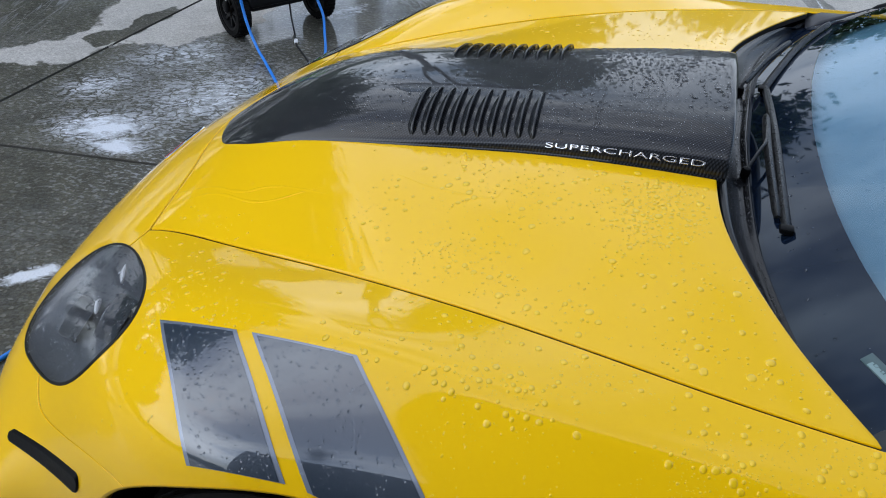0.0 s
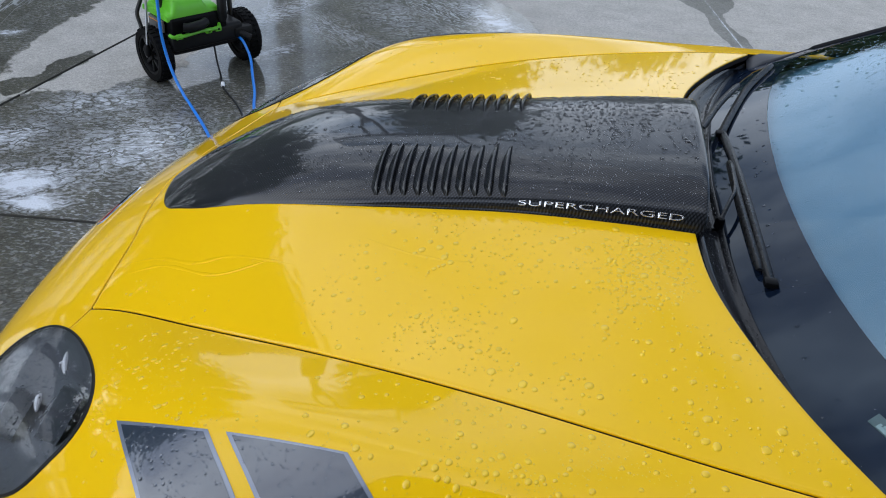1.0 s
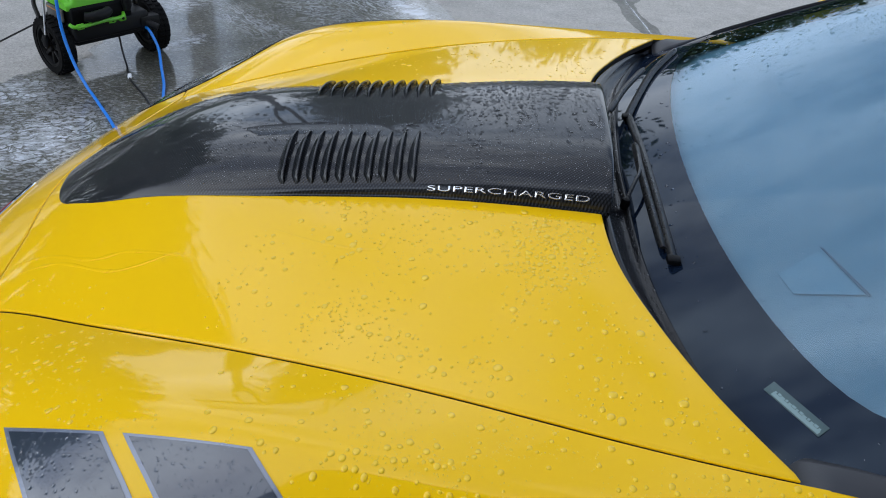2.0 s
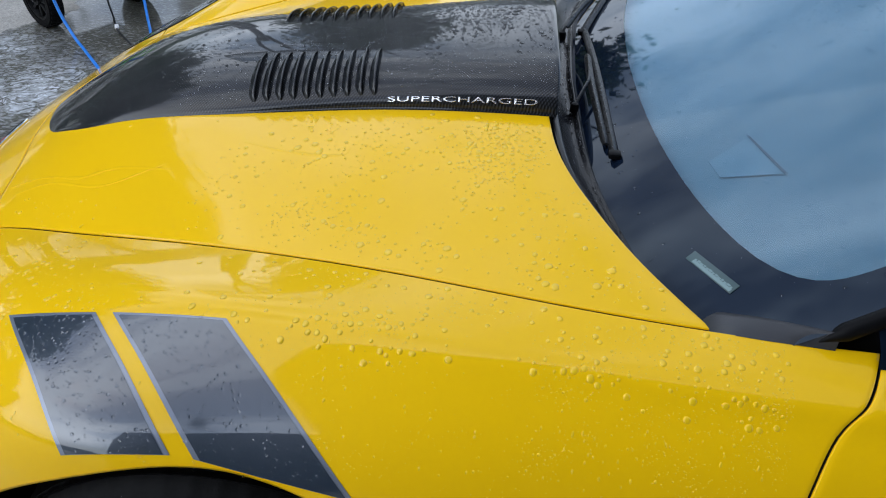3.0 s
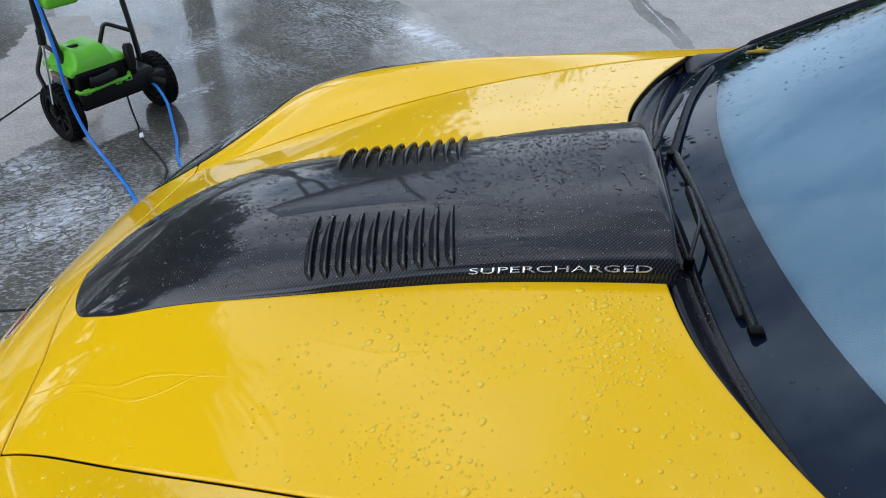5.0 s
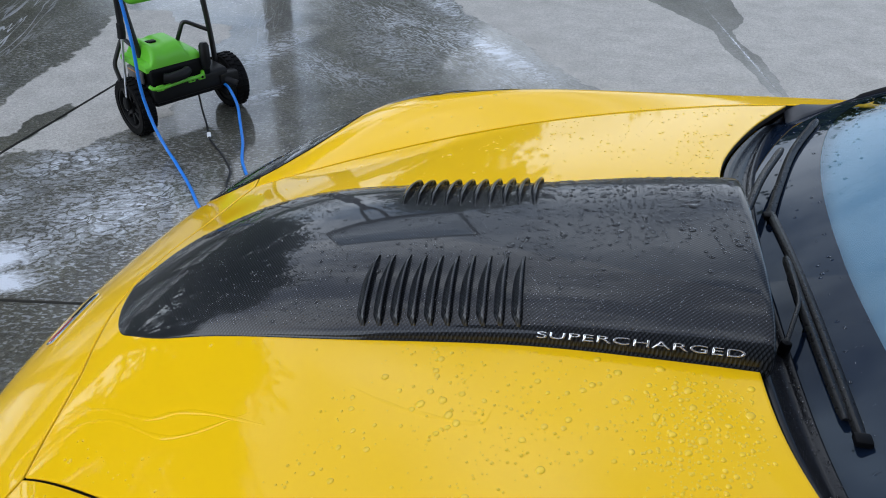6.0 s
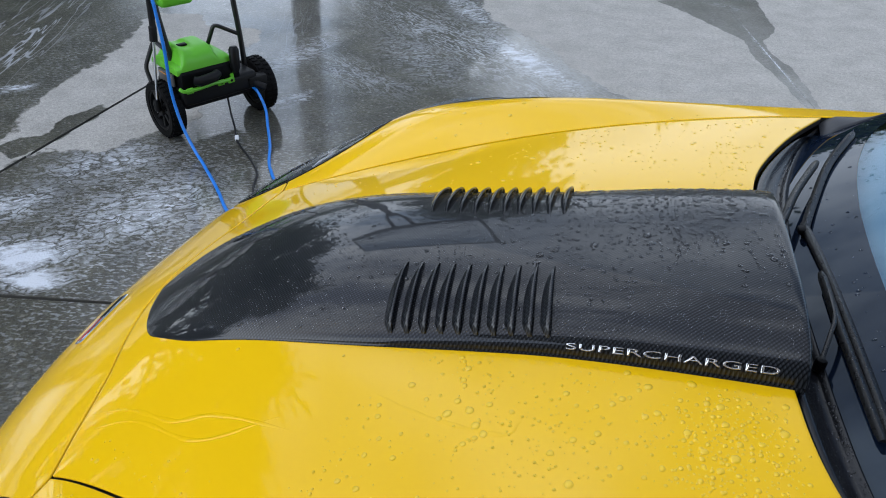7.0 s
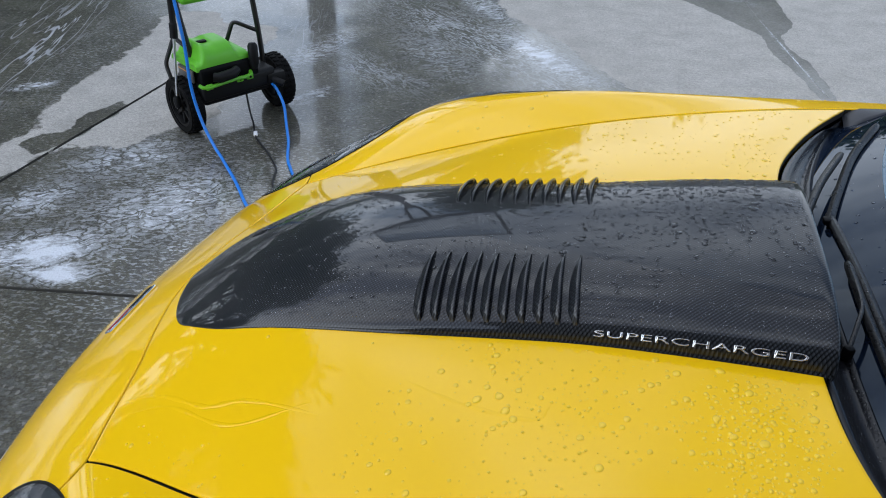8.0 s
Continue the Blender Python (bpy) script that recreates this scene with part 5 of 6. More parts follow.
def drive():
    gx = np.concatenate([[-90, -40, -20, -10, -7, -5.4], np.arange(-4.6, 2.61, 0.045), [3.2, 4.5, 7, 12, 25, 50, 90]])
    gy = np.concatenate([[-90, -40, -20, -10, -5, -3, -2, -1.2], np.arange(-0.8, 5.81, 0.045), [6.5, 8, 11, 18, 30, 50, 90]])
    bm = bmesh.new()
    vs = [[bm.verts.new((x, y, 0)) for y in gy] for x in gx]
    for i in range(len(gx) - 1):
        for j in range(len(gy) - 1):
            bm.faces.new((vs[i][j], vs[i + 1][j], vs[i + 1][j + 1], vs[i][j + 1]))
    joints = [((-2.265, 0.82), (-2.14, 2.25), 0.0085, 1.05), ((-2.01, 0.54), (-1.40, 0.64), 0.007, 9), ((0.98, 4.55), (1.25, 3.01), 0.005, 0)]
    for a, b, w, filled in joints:
        a, b = Vector((*a, 0)), Vector((*b, 0))
        n = (b - a).cross(Vector((0, 0, 1))).normalized()
        for off in (-w, -w * 0.5, w * 0.5, w):
            bmesh.ops.bisect_plane(bm, geom=bm.verts[:] + bm.edges[:] + bm.faces[:], plane_co=a + n * off, plane_no=n, dist=1e-6)
        for f in bm.faces:
            c = f.calc_center_median() - a
            if filled and abs(c.dot(n)) < w * 0.8 and c.dot(b - a) < filled * (b - a).length_squared:
                f.material_index = 1
        for v in bm.verts:
            c = v.co - a
            if abs(c.dot(n)) < w * 0.6 and c.dot(b - a) < (filled or 9) * (b - a).length_squared:
                v.co.z = -0.014 if filled else -0.003
    me = bpy.data.meshes.new("ground")
    bm.to_mesh(me)
    bm.free()
    me.materials.append(CONCRETE)
    me.materials.append(FILLER)
    p = np.array([v.co[:2] for v in me.vertices])
    wet = np.minimum(-3.0 * inside_distance(p, WET_JOINT) - 0.03, inside_distance(p, DRY_FAR))
    dry = np.maximum(np.minimum(inside_distance(p, DRY_NEAR), -2.0 * inside_distance(p, WET_TONGUE)), wet)
    far = np.maximum(np.abs(p[:, 0]), np.abs(p[:, 1] - 2))
    # unseen ground behind the camera is made dry and pale to bounce light
    dry = np.maximum(dry, -1.45 - p[:, 1] + 0.22 * np.sin(1.3 * p[:, 0]) + 0.12 * np.sin(3.1 * p[:, 0]))
    dry = np.clip(np.where(far > 6.0, 0.4, dry), -0.5, 0.5)
    at = me.attributes.new("dry", "FLOAT", "POINT")
    at.data.foreach_set("value", dry.astype(np.float32))
    for name, spots in (("foam", FOAM), ("runs", RUNS), ("swirls", SWIRLS), ("glints", GLINTS), ("damp", DAMP)):
        value = np.zeros(len(p))
        for x, y, rx, ry, turn, k in spots:
            c, q = math.cos(radians(turn)), math.sin(radians(turn))
            a, b = (p[:, 0] - x) * c + (p[:, 1] - y) * q, -(p[:, 0] - x) * q + (p[:, 1] - y) * c
            value = np.maximum(value, k * np.exp(-(a / rx) ** 2 - (b / ry) ** 2))
        at = me.attributes.new(name, "FLOAT", "POINT")
        at.data.foreach_set("value", value.astype(np.float32))
    return tagged(new("ground", me), "wet patchy concrete drive with sawn joints, soap foam and painted glints", "ground", kind="structure")


# soap on the drive, its spots beyond y 4.7 painting a pale reflection: place, half lengths, turn, strength
FOAM = [(-1.75, 0.80, 0.24, 0.15, 20, 0.66), (-1.62, 0.70, 0.13, 0.07, 10, 0.78), (-2.0, 1.10, 0.20, 0.16, 60, 0.45), (-1.38, -0.03, 0.10, 0.03, 45, 1.0),
        (-0.32, 3.28, 0.62, 0.15, -50, 0.54), (-0.80, 4.1, 0.6, 0.16, -58, 0.48), (1.12, 3.75, 0.7, 0.006, -80, 0.62), (-1.55, 3.0, 0.5, 0.16, 80, 0.34), (-1.0, 2.7, 0.4, 0.10, -20, 0.30),
        (-1.35, 2.35, 0.2, 0.08, 60, 0.40), (-2.75, 2.05, 0.12, 0.05, 40, 0.62), (-2.35, 1.35, 0.05, 0.08, 0, 0.6), (0.95, 4.75, 0.3, 0.12, -30, 0.25),
        (-1.85, 1.5, 0.36, 0.24, 40, 0.40), (-1.50, 1.2, 0.46, 0.31, 60, 0.42), (0.75, 5.3, 0.5, 0.2, 0, 0.3), (-1.0, 3.6, 0.3, 0.10, 70, 0.36), (-0.9, 3.1, 0.7, 0.3, -50, 0.30)]
# thin runs of water: place, half lengths, turn, strength
RUNS = [(-3.12, 2.7, 1.1, 0.16, 106, 1.0), (-3.45, 3.0, 0.9, 0.10, 106, 0.8), (-1.75, 3.3, 0.6, 0.10, 107, 0.4)]
# winding film on the stream beyond the car, and painted sky glints on the wet ground
DAMP = [(1.0, 4.2, 1.3, 0.7, -70, 0.8)]
SWIRLS = [(-0.80, 3.50, 1.0, 0.30, -40, 1.0), (-1.15, 2.75, 0.40, 0.16, -40, 0.6), (-0.35, 3.0, 0.5, 0.12, -50, 0.8)]
GLINTS = [(-1.25, 0.95, 0.50, 0.36, 60, 0.85), (-1.65, 1.35, 0.6, 0.35, 40, 0.7), (-2.75, 2.6, 0.8, 0.16, 106, 0.5)]
drive()


# ---- pressure washer ----
washer = thing("pressure_washer", "green and black electric pressure washer on two black wheels", "pressure washer", at=pose(-1.60, 2.03, 0, 0, 0, math.degrees(math.atan2(0.401, 0.264))))
# local x along the axle (towards the right wheel), -y towards the car, z up
R = 0.125


def washer_wheel(x, out):
    hub = new("wheel")
    hub.parent = washer
    hub.matrix_basis = pose(x, 0, R, 0, 90 * out, 0)
    bm = bmesh.new()
    w = 0.034
    lathe(bm, [(R * 0.74, -w), (R * 0.95, -w * 1.05), (R, -w * 0.7), (R, w * 0.7), (R * 0.95, w * 1.05), (R * 0.74, w)], steps=60)
    for k in range(30):
        a = 2 * math.pi * k / 30
        for z in (-w * 0.5, w * 0.5):
            m = Matrix.Rotation(a + (0.1 if z > 0 else 0), 4, "Z") @ Matrix.Translation((R, 0, z))
            box(bm, (0.008, 0.013, w * 0.8), m, 0.0015, 1)
    part("tyre", bm, RUBBER, hub, "black ribbed tyre")
    bm = bmesh.new()
    lathe(bm, [(R * 0.76, -w * 0.8), (R * 0.76, w * 0.9), (R * 0.66, w * 0.9), (R * 0.62, w * 0.3), (R * 0.62, -w * 0.8)], steps=48)
    lathe(bm, [(0.008, -w * 0.3), (0.008, w * 1.0), (0.024, w * 0.9), (0.030, w * 0.4), (0.030, -w * 0.3)], steps=32)
    for k in range(8):
        m = Matrix.Rotation(2 * math.pi * k / 8, 4, "Z") @ Matrix.Translation((R * 0.42, 0, w * 0.15))
        box(bm, (R * 0.50, 0.017, w * 0.9), m, 0.004)
    part("rim", bm, PLASTIC, hub, "black moulded rim")
    bm = bmesh.new()
    lathe(bm, [(0.011, w * 0.9), (0.009, w * 1.25), (0.0008, w * 1.3)], steps=20, closed=False)
    part("hub_nut", bm, TUBE, hub, "dark hub nut")
    return hub


washer_wheel(-0.257, -1)
washer_wheel(0.217, 1)
bm = bmesh.new()
tube(bm, [(-0.26, 0, R), (0.225, 0, R)], 0.011, 12)
part("axle", bm, STEEL, washer)
bm = bmesh.new()
box(bm, (0.375, 0.24, 0.085), pose(-0.035, 0.0, 0.198), 0.018, 3)
box(bm, (0.34, 0.20, 0.04), pose(-0.035, 0.01, 0.148), 0.014, 2)
box(bm, (0.10, 0.06, 0.05), pose(0.150, -0.10, 0.190), 0.012, 2)
body = part("base", bm, PLASTIC, washer, "black lower housing")
bm = bmesh.new()
box(bm, (0.285, 0.20, 0.085), pose(-0.075, -0.020, 0.268), 0.012, 3)
part("recess", bm, SATIN, washer, "black front recess")
bm = bmesh.new()
tube(bm, [(-0.170, -0.138, 0.276), (-0.150, -0.152, 0.272), (-0.080, -0.154, 0.278), (-0.055, -0.140, 0.284)], lambda t: 0.019 + 0.004 * math.sin(math.pi * t), 14)
part("grip", bm, PLASTIC, washer, "black grip")
# green shroud: a domed hood with shoulders, stepping down beside the holder
bm = bmesh.new()
rows = []
for i in range(29):
    t = i / 28
    x = -0.228 + 0.262 * t
    k = [min(1.0, max(0.0, (t - c) / 0.10)) for c in (0.10, 0.70)]
    rise = k[0] * k[0] * (3 - 2 * k[0]) - 0.86 * k[1] * k[1] * (3 - 2 * k[1])
    top = 0.335 + 0.062 * rise - 0.006 * math.exp(-((t - 0.36) / 0.08) ** 4)
    end = 0.86 + 0.14 * min(1.0, min(t, 1 - t) * 12) ** 0.5
    ring = []
    for j in range(21):
        a = math.pi * j / 20
        c, q = math.cos(a), math.sin(a)
        y = (0.116 - 0.030 * max(0.0, rise) * abs(q) ** 1.2) * math.copysign(abs(c) ** 0.40, c) * (0.92 + 0.08 * end)
        z = 0.300 + (top - 0.300) * abs(q) ** 0.46 * end
        ring.append(bm.verts.new((x, y + 0.008, z)))
    rows.append(ring)
for p, q in zip(rows, rows[1:]):
    for k in range(20):
        bm.faces.new((p[k], p[k + 1], q[k + 1], q[k]))
bm.faces.new(rows[0])
bm.faces.new(rows[-1][::-1])
part("shroud", bm, GREEN, washer, "bright green moulded shroud with a lower shoulder", sharp=50)
# lip below the recess: a thin curved rail with screw tabs
bm = bmesh.new()
lip = [(-0.232, -0.118, 0.246), (-0.222, -0.134, 0.238), (-0.19, -0.140, 0.236), (-0.13, -0.142, 0.240), (-0.08, -0.142, 0.243), (-0.02, -0.140, 0.240), (0.012, -0.134, 0.243), (0.022, -0.118, 0.252)]
tube(bm, smooth_line(lip, 5), 0.0085, 8)
for x in (-0.195, -0.045, 0.005):
    box(bm, (0.034, 0.012, 0.026), pose(x, -0.138, 0.236), 0.005)
lip_ob = part("front_lip", bm, GREEN, washer, "green front lip with screw tabs")
for x in (-0.195, -0.045, 0.005):
    bm = bmesh.new()
    lathe(bm, [(0.0005, 0.0), (0.0062, 0.0), (0.0062, 0.0014), (0.0035, 0.0018), (0.0005, 0.0010)], pose(x, -0.1445, 0.236, 90), 14, closed=False)
    part("screw", bm, SATIN, lip_ob, "dark screw")
bm = bmesh.new()
box(bm, (0.042, 0.026, 0.010), pose(-0.140, -0.010, 0.394), 0.003)
part("switch", bm, SATIN, washer, "black switch")
bm = bmesh.new()
box(bm, (0.012, 0.13, 0.055), pose(-0.232, -0.01, 0.270), 0.004)
side = part("side_label", bm, mat("label_grey", (0.10, 0.10, 0.10), 0.4, var=0.2, scale=60), washer, "dark side panel")
bm = bmesh.new()
box(bm, (0.002, 0.11, 0.005), pose(-0.2385, -0.01, 0.286), 0.0008)
part("stripe", bm, mat("label_orange", (0.55, 0.22, 0.03), 0.4, var=0.1), side, "thin orange line")
# tubular handle
for x, lean in ((-0.205, 0.02), (0.155, 0.0)):
    bm = bmesh.new()
    tube(bm, smooth_line([(x + lean, -0.01, 0.16), (x + lean * 0.5, 0.0, 0.34), (x - 0.012, 0.01, 0.56), (x - 0.03, 0.02, 0.86)], 6), 0.0125, 12)
    part("handle_tube", bm, TUBE, washer, "black handle tube")
    bm = bmesh.new()
    b0 = (x - (0.03 if x < 0 else 0.10), 0.05, 0.43 if x > 0 else 0.42)
    tube(bm, rounded([(x, 0.0, 0.375), (b0[0], b0[1], b0[2]), (b0[0] - 0.045, b0[1] + 0.03, 0.30), (b0[0] - 0.040, 0.03, 0.17)], 0.022), 0.0095, 10)
    part("brace", bm, TUBE, washer, "bent black brace")
bm = bmesh.new()
tube(bm, [(-0.235, 0.02, 0.86), (0.125, 0.02, 0.86)], 0.014, 12)
part("handle_bar", bm, TUBE, washer, "black push bar")
bm = bmesh.new()
box(bm, (0.15, 0.07, 0.06), pose(-0.15, -0.03, 0.605), 0.02, 3)
part("reel_bracket", bm, GREEN, washer, "green hose bracket")
bm = bmesh.new()
tube(bm, [(0.040, -0.125, 0.262), (0.041, -0.126, 0.285), (0.044, -0.124, 0.365), (0.045, -0.122, 0.378)], lambda t: 0.023 - 0.008 * abs(2 * t - 1) ** 3, 14)
part("lance_holder", bm, PLASTIC, washer, "black lance holder")
bm = bmesh.new()
tube(bm, [(0.13, -0.12, 0.185), (0.165, -0.16, 0.165)], 0.017, 12)
part("outlet", bm, PLASTIC, washer, "black hose outlet")

# spray lance leaning in its holder on the washer
lance = thing("spray_lance", "black spray lance with a bright steel rod", "spray lance", at=pose(-1.60, 2.03, 0, 0, 0, math.degrees(math.atan2(0.401, 0.264))))
bm = bmesh.new()
tube(bm, [(-0.300, -0.02, 0.17), (-0.262, -0.02, 0.46)], 0.006, 10)
part("rod", bm, STEEL, lance, "bright steel rod")
bm = bmesh.new()
tube(bm, [(-0.264, -0.02, 0.44), (-0.260, -0.02, 0.47), (-0.258, -0.02, 0.50), (-0.256, -0.02, 0.505), (-0.250, -0.02, 0.62), (-0.245, -0.02, 0.74)], lambda t: 0.017 if t < 0.45 else 0.0135, 14)
part("sleeve", bm, PLASTIC, lance, "black sleeve")
bm = bmesh.new()
lathe(bm, [(0.0008, -0.03), (0.014, -0.03), (0.017, 0.0), (0.012, 0.02), (0.0008, 0.022)], Matrix.Translation((-0.301, -0.02, 0.165)), 20, closed=False)
part("nozzle", bm, PLASTIC, lance)

# hoses and cable on the drive
bm = bmesh.new()
tube(bm, smooth_line([(-1.655, 1.72, 0.74), (-1.63, 1.70, 0.60), (-1.615, 1.69, 0.45), (-1.625, 1.70, 0.27), (-1.59, 1.68, 0.13), (-1.525, 1.64, 0.035), (-1.44, 1.56, 0.009), (-1.24, 1.32, 0.008), (-1.0, 0.95, 0.008), (-1.05, 0.3, 0.008), (-1.35, -0.9, 0.008)], 10), 0.0069, 10)
tagged(part("hose", bm, HOSE, None, sharp=80), "bright blue rubber hose hanging from the washer to the drive", "hose")
bm = bmesh.new()
tube(bm, smooth_line([(-1.437, 2.070, 0.166), (-1.40, 2.045, 0.150), (-1.355, 2.01, 0.09), (-1.318, 1.94, 0.03), (-1.258, 1.82, 0.009), (-1.17, 1.62, 0.008), (-1.02, 1.45, 0.008), (-0.7, 1.35, 0.008)], 10), 0.0069, 10)
tagged(part("hose", bm, HOSE, None, sharp=80), "bright blue rubber hose running from the washer's outlet", "hose")
bm = bmesh.new()
tube(bm, smooth_line([(-1.535, 2.0, 0.15), (-1.52, 1.985, 0.06), (-1.486, 1.942, 0.006), (-1.417, 1.822, 0.005), (-1.30, 1.693, 0.005), (-1.211, 1.574, 0.005), (-1.165, 1.44, 0.005), (-1.05, 1.3, 0.005), (-0.6, 1.1, 0.005)], 8), 0.0045, 8)
cable = tagged(part("power_cable", bm, CABLE, None, sharp=80), "thin black power cable with a white tag on the drive", "cable")
bm = bmesh.new()
box(bm, (0.042, 0.019, 0.011), pose(-1.432, 1.850, 0.0075, 0, 0, 116), 0.004, 2)
part("tag", bm, WHITE, cable, "small white tag")

# ---- what the paint and glass mirror: added dark wall and roof, trees, backboard, far trees ----
bm = bmesh.new()
box(bm, (10.1, 0.3, 3.2), pose(3.15, -5.4, 1.6))
tagged(part("wall_unseen", bm, WALL, None, smooth=False), "plain dark unseen wall added for its reflection", "wall", kind="structure")
# unseen slab, its rounded corner set to shape the dark reflection on the fender
bm = bmesh.new()
corner = [(-0.39 - 0.62 * math.sin(a), -2.12 + 0.62 * math.cos(a)) for a in np.linspace(0, math.pi / 2, 9)]
outline = [(8.2, -1.50)] + corner + [(-1.03, -3.2), (-1.35, -5.75), (8.2, -5.75)]
low, top = [[bm.verts.new((x, y, z)) for x, y in outline] for z in (3.2, 3.42)]
bm.faces.new(low[::-1])
bm.faces.new(top)
for k in range(len(outline)):
    bm.faces.new((low[k - 1], low[k], top[k], top[k - 1]))
tagged(part("roof_unseen", bm, UNSEEN_ROOF, None, smooth=False), "dark flat unseen slab added to shape the car's reflections", "roof", kind="structure")


def tree(x, y, height, spread, seed):
    """A tapered trunk with limbs and a crown of separate leaf clumps."""
    rnd = random.Random(seed)
    ob = thing("tree", "tall leafy green tree beside the drive" if height > 4 else "low bushy green tree added unseen to darken the wet ground's reflection", "tree", at=pose(x, y, 0), group="trees by the drive")
    bm = bmesh.new()
    tube(bm, smooth_line([(0, 0, 0), (0.1, 0.05, height * 0.3), (-0.05, 0.1, height * 0.6), (0, 0, height * 0.92)], 6), lambda t: 0.22 * (1 - t) + 0.03, 10)
    tips = []
    for k in range(26):
        a, z = rnd.uniform(0, 2 * math.pi), height * rnd.uniform(0.12, 0.88)
        r = spread * rnd.uniform(0.5, 0.95) * (1 - 0.5 * (z / height - 0.3))
        tip = Vector((r * math.cos(a), r * math.sin(a), z + rnd.uniform(0.2, 1.0)))
        tube(bm, smooth_line([(0, 0, z - 0.5), tip * 0.5 + Vector((0, 0, z * 0.45)), tip], 4), lambda t: 0.07 * (1 - t) + 0.01, 6)
        tips += [tip, tip * 0.65 + Vector((0, 0, z * 0.35))]
    tips += [Vector((rnd.gauss(0, 0.4), rnd.gauss(0, 0.4), height * rnd.uniform(0.85, 1.0))) for _ in range(5)]
    part("trunk", bm, BARK, ob, sharp=60)
    verts, faces = [], []
    for tip in tips:
        for _ in range(150):
            c = tip + Vector((rnd.gauss(0, 0.45), rnd.gauss(0, 0.45), rnd.gauss(0, 0.38)))
            q = Euler((rnd.uniform(0, 6), rnd.uniform(0, 6), rnd.uniform(0, 6))).to_matrix()
            s = rnd.uniform(0.09, 0.20)
            k = len(verts)
            verts += [c + q @ Vector(p) * s for p in ((-1, 0, 0), (0, -0.5, 0.12), (1, 0, 0), (0, 0.5, 0.12))]
            faces.append((k, k + 1, k + 2, k + 3))
    link_mesh("crown", verts, faces, LEAF, ob, smooth=False)
    return ob


# the last three, low ones are added to darken the far wet stain's reflection
for k, (az, dist, h, sp) in enumerate(((-63, 11.0, 9.2, 2.4), (-76, 10.5, 9.2, 2.6), (-90, 11.0, 5.6, 2.2), (-104, 13.0, 5.6, 2.0), (-51, 12.5, 8.4, 2.5), (-42, 14.0, 7.6, 2.0), (-14.5, 13.0, 6.4, 1.0), (5, 15.5, 2.9, 1.7), (13, 15.0, 3.0, 1.8), (21, 15.0, 2.9, 1.8))):
    tree(dist * math.sin(radians(az)), dist * math.cos(radians(az)), h, sp, 11 + k)

stand = thing("backboard_stand", "clear backboard on a dark padded pole beside the drive", "backboard", at=pose(-2.30, 4.85, 0, 0, 0, 24))
bm = bmesh.new()
tube(bm, [(0, 0, z) for z in (0, 0.6, 1.2, 1.95, 2.0, 2.05, 2.4, 2.78)], lambda t: 0.115 if t < 0.5 else 0.05, 18)
part("pole", bm, TUBE, stand, "dark padded pole")
for x in (-0.11, 0.11):
    bm = bmesh.new()
    tube(bm, rounded([(x * 0.5, 0.02, 2.60), (x, -0.25, 2.86), (x, -0.74, 3.06)], 0.08), 0.027, 10)
    part("arm", bm, TUBE, stand, "dark steel arm")
bm = bmesh.new()
for x, z, w, h in ((0, 3.08, 1.46, 0.085), (0, 3.70, 1.46, 0.022), (-0.716, 3.40, 0.028, 0.59), (0.716, 3.40, 0.028, 0.59)):
    box(bm, (w, 0.04, h), pose(x, -0.75, z), 0.008)
part("frame", bm, TUBE, stand, "dark backboard frame")
bm = bmesh.new()
box(bm, (1.40, 0.012, 0.58), pose(0, -0.75, 3.405), 0.003)
part("backboard", bm, glass("board_acrylic", (0.62, 0.66, 0.70)), stand, "smoky clear acrylic backboard")

rnd = random.Random(5)
verts, faces = [], []
COUNT = 220
for k in range(COUNT):
    a = 2 * math.pi * k / COUNT
    d = 62 + 3 * math.sin(5 * a) + 2 * math.sin(13 * a)
    h = 5.0 + 2.0 * noise.noise((3 * math.cos(a), 3 * math.sin(a), 0.3)) + rnd.uniform(-0.7, 0.7)
    for z in (-0.3, h * 0.6, h):
        verts.append((d * math.sin(a), d * math.cos(a), z))
for k in range(COUNT):
    for j in range(2):
        faces.append((3 * k + j, 3 * ((k + 1) % COUNT) + j, 3 * ((k + 1) % COUNT) + j + 1, 3 * k + j + 1))
tagged(link_mesh("backdrop", verts, faces, FAR, smooth=False), "far line of trees", "trees", kind="structure")


# ---- water beads on paint, carbon and glass ----
def unit_drop(k, rings):
    """A low bead: half of a flattened ball, open below."""
    verts, faces = [], []
    for r, h in rings:
        verts += [(r * math.cos(2 * math.pi * i / k), r * math.sin(2 * math.pi * i / k), h) for i in range(k)]
    verts.append((0, 0, 0.70))
    for j in range(len(rings) - 1):
        faces += [(j * k + i, j * k + (i + 1) % k, (j + 1) * k + (i + 1) % k, (j + 1) * k + i) for i in range(k)]
    top = (len(rings) - 1) * k
    tops = [(top + i, top + (i + 1) % k, len(verts) - 1) for i in range(k)]
    return np.array(verts), faces, tops


FULL_DROP = unit_drop(12, ((1.0, 0.0), (0.95, 0.27), (0.72, 0.52), (0.38, 0.66)))
TINY_DROP = unit_drop(6, ((1.0, 0.0), (0.78, 0.45)))


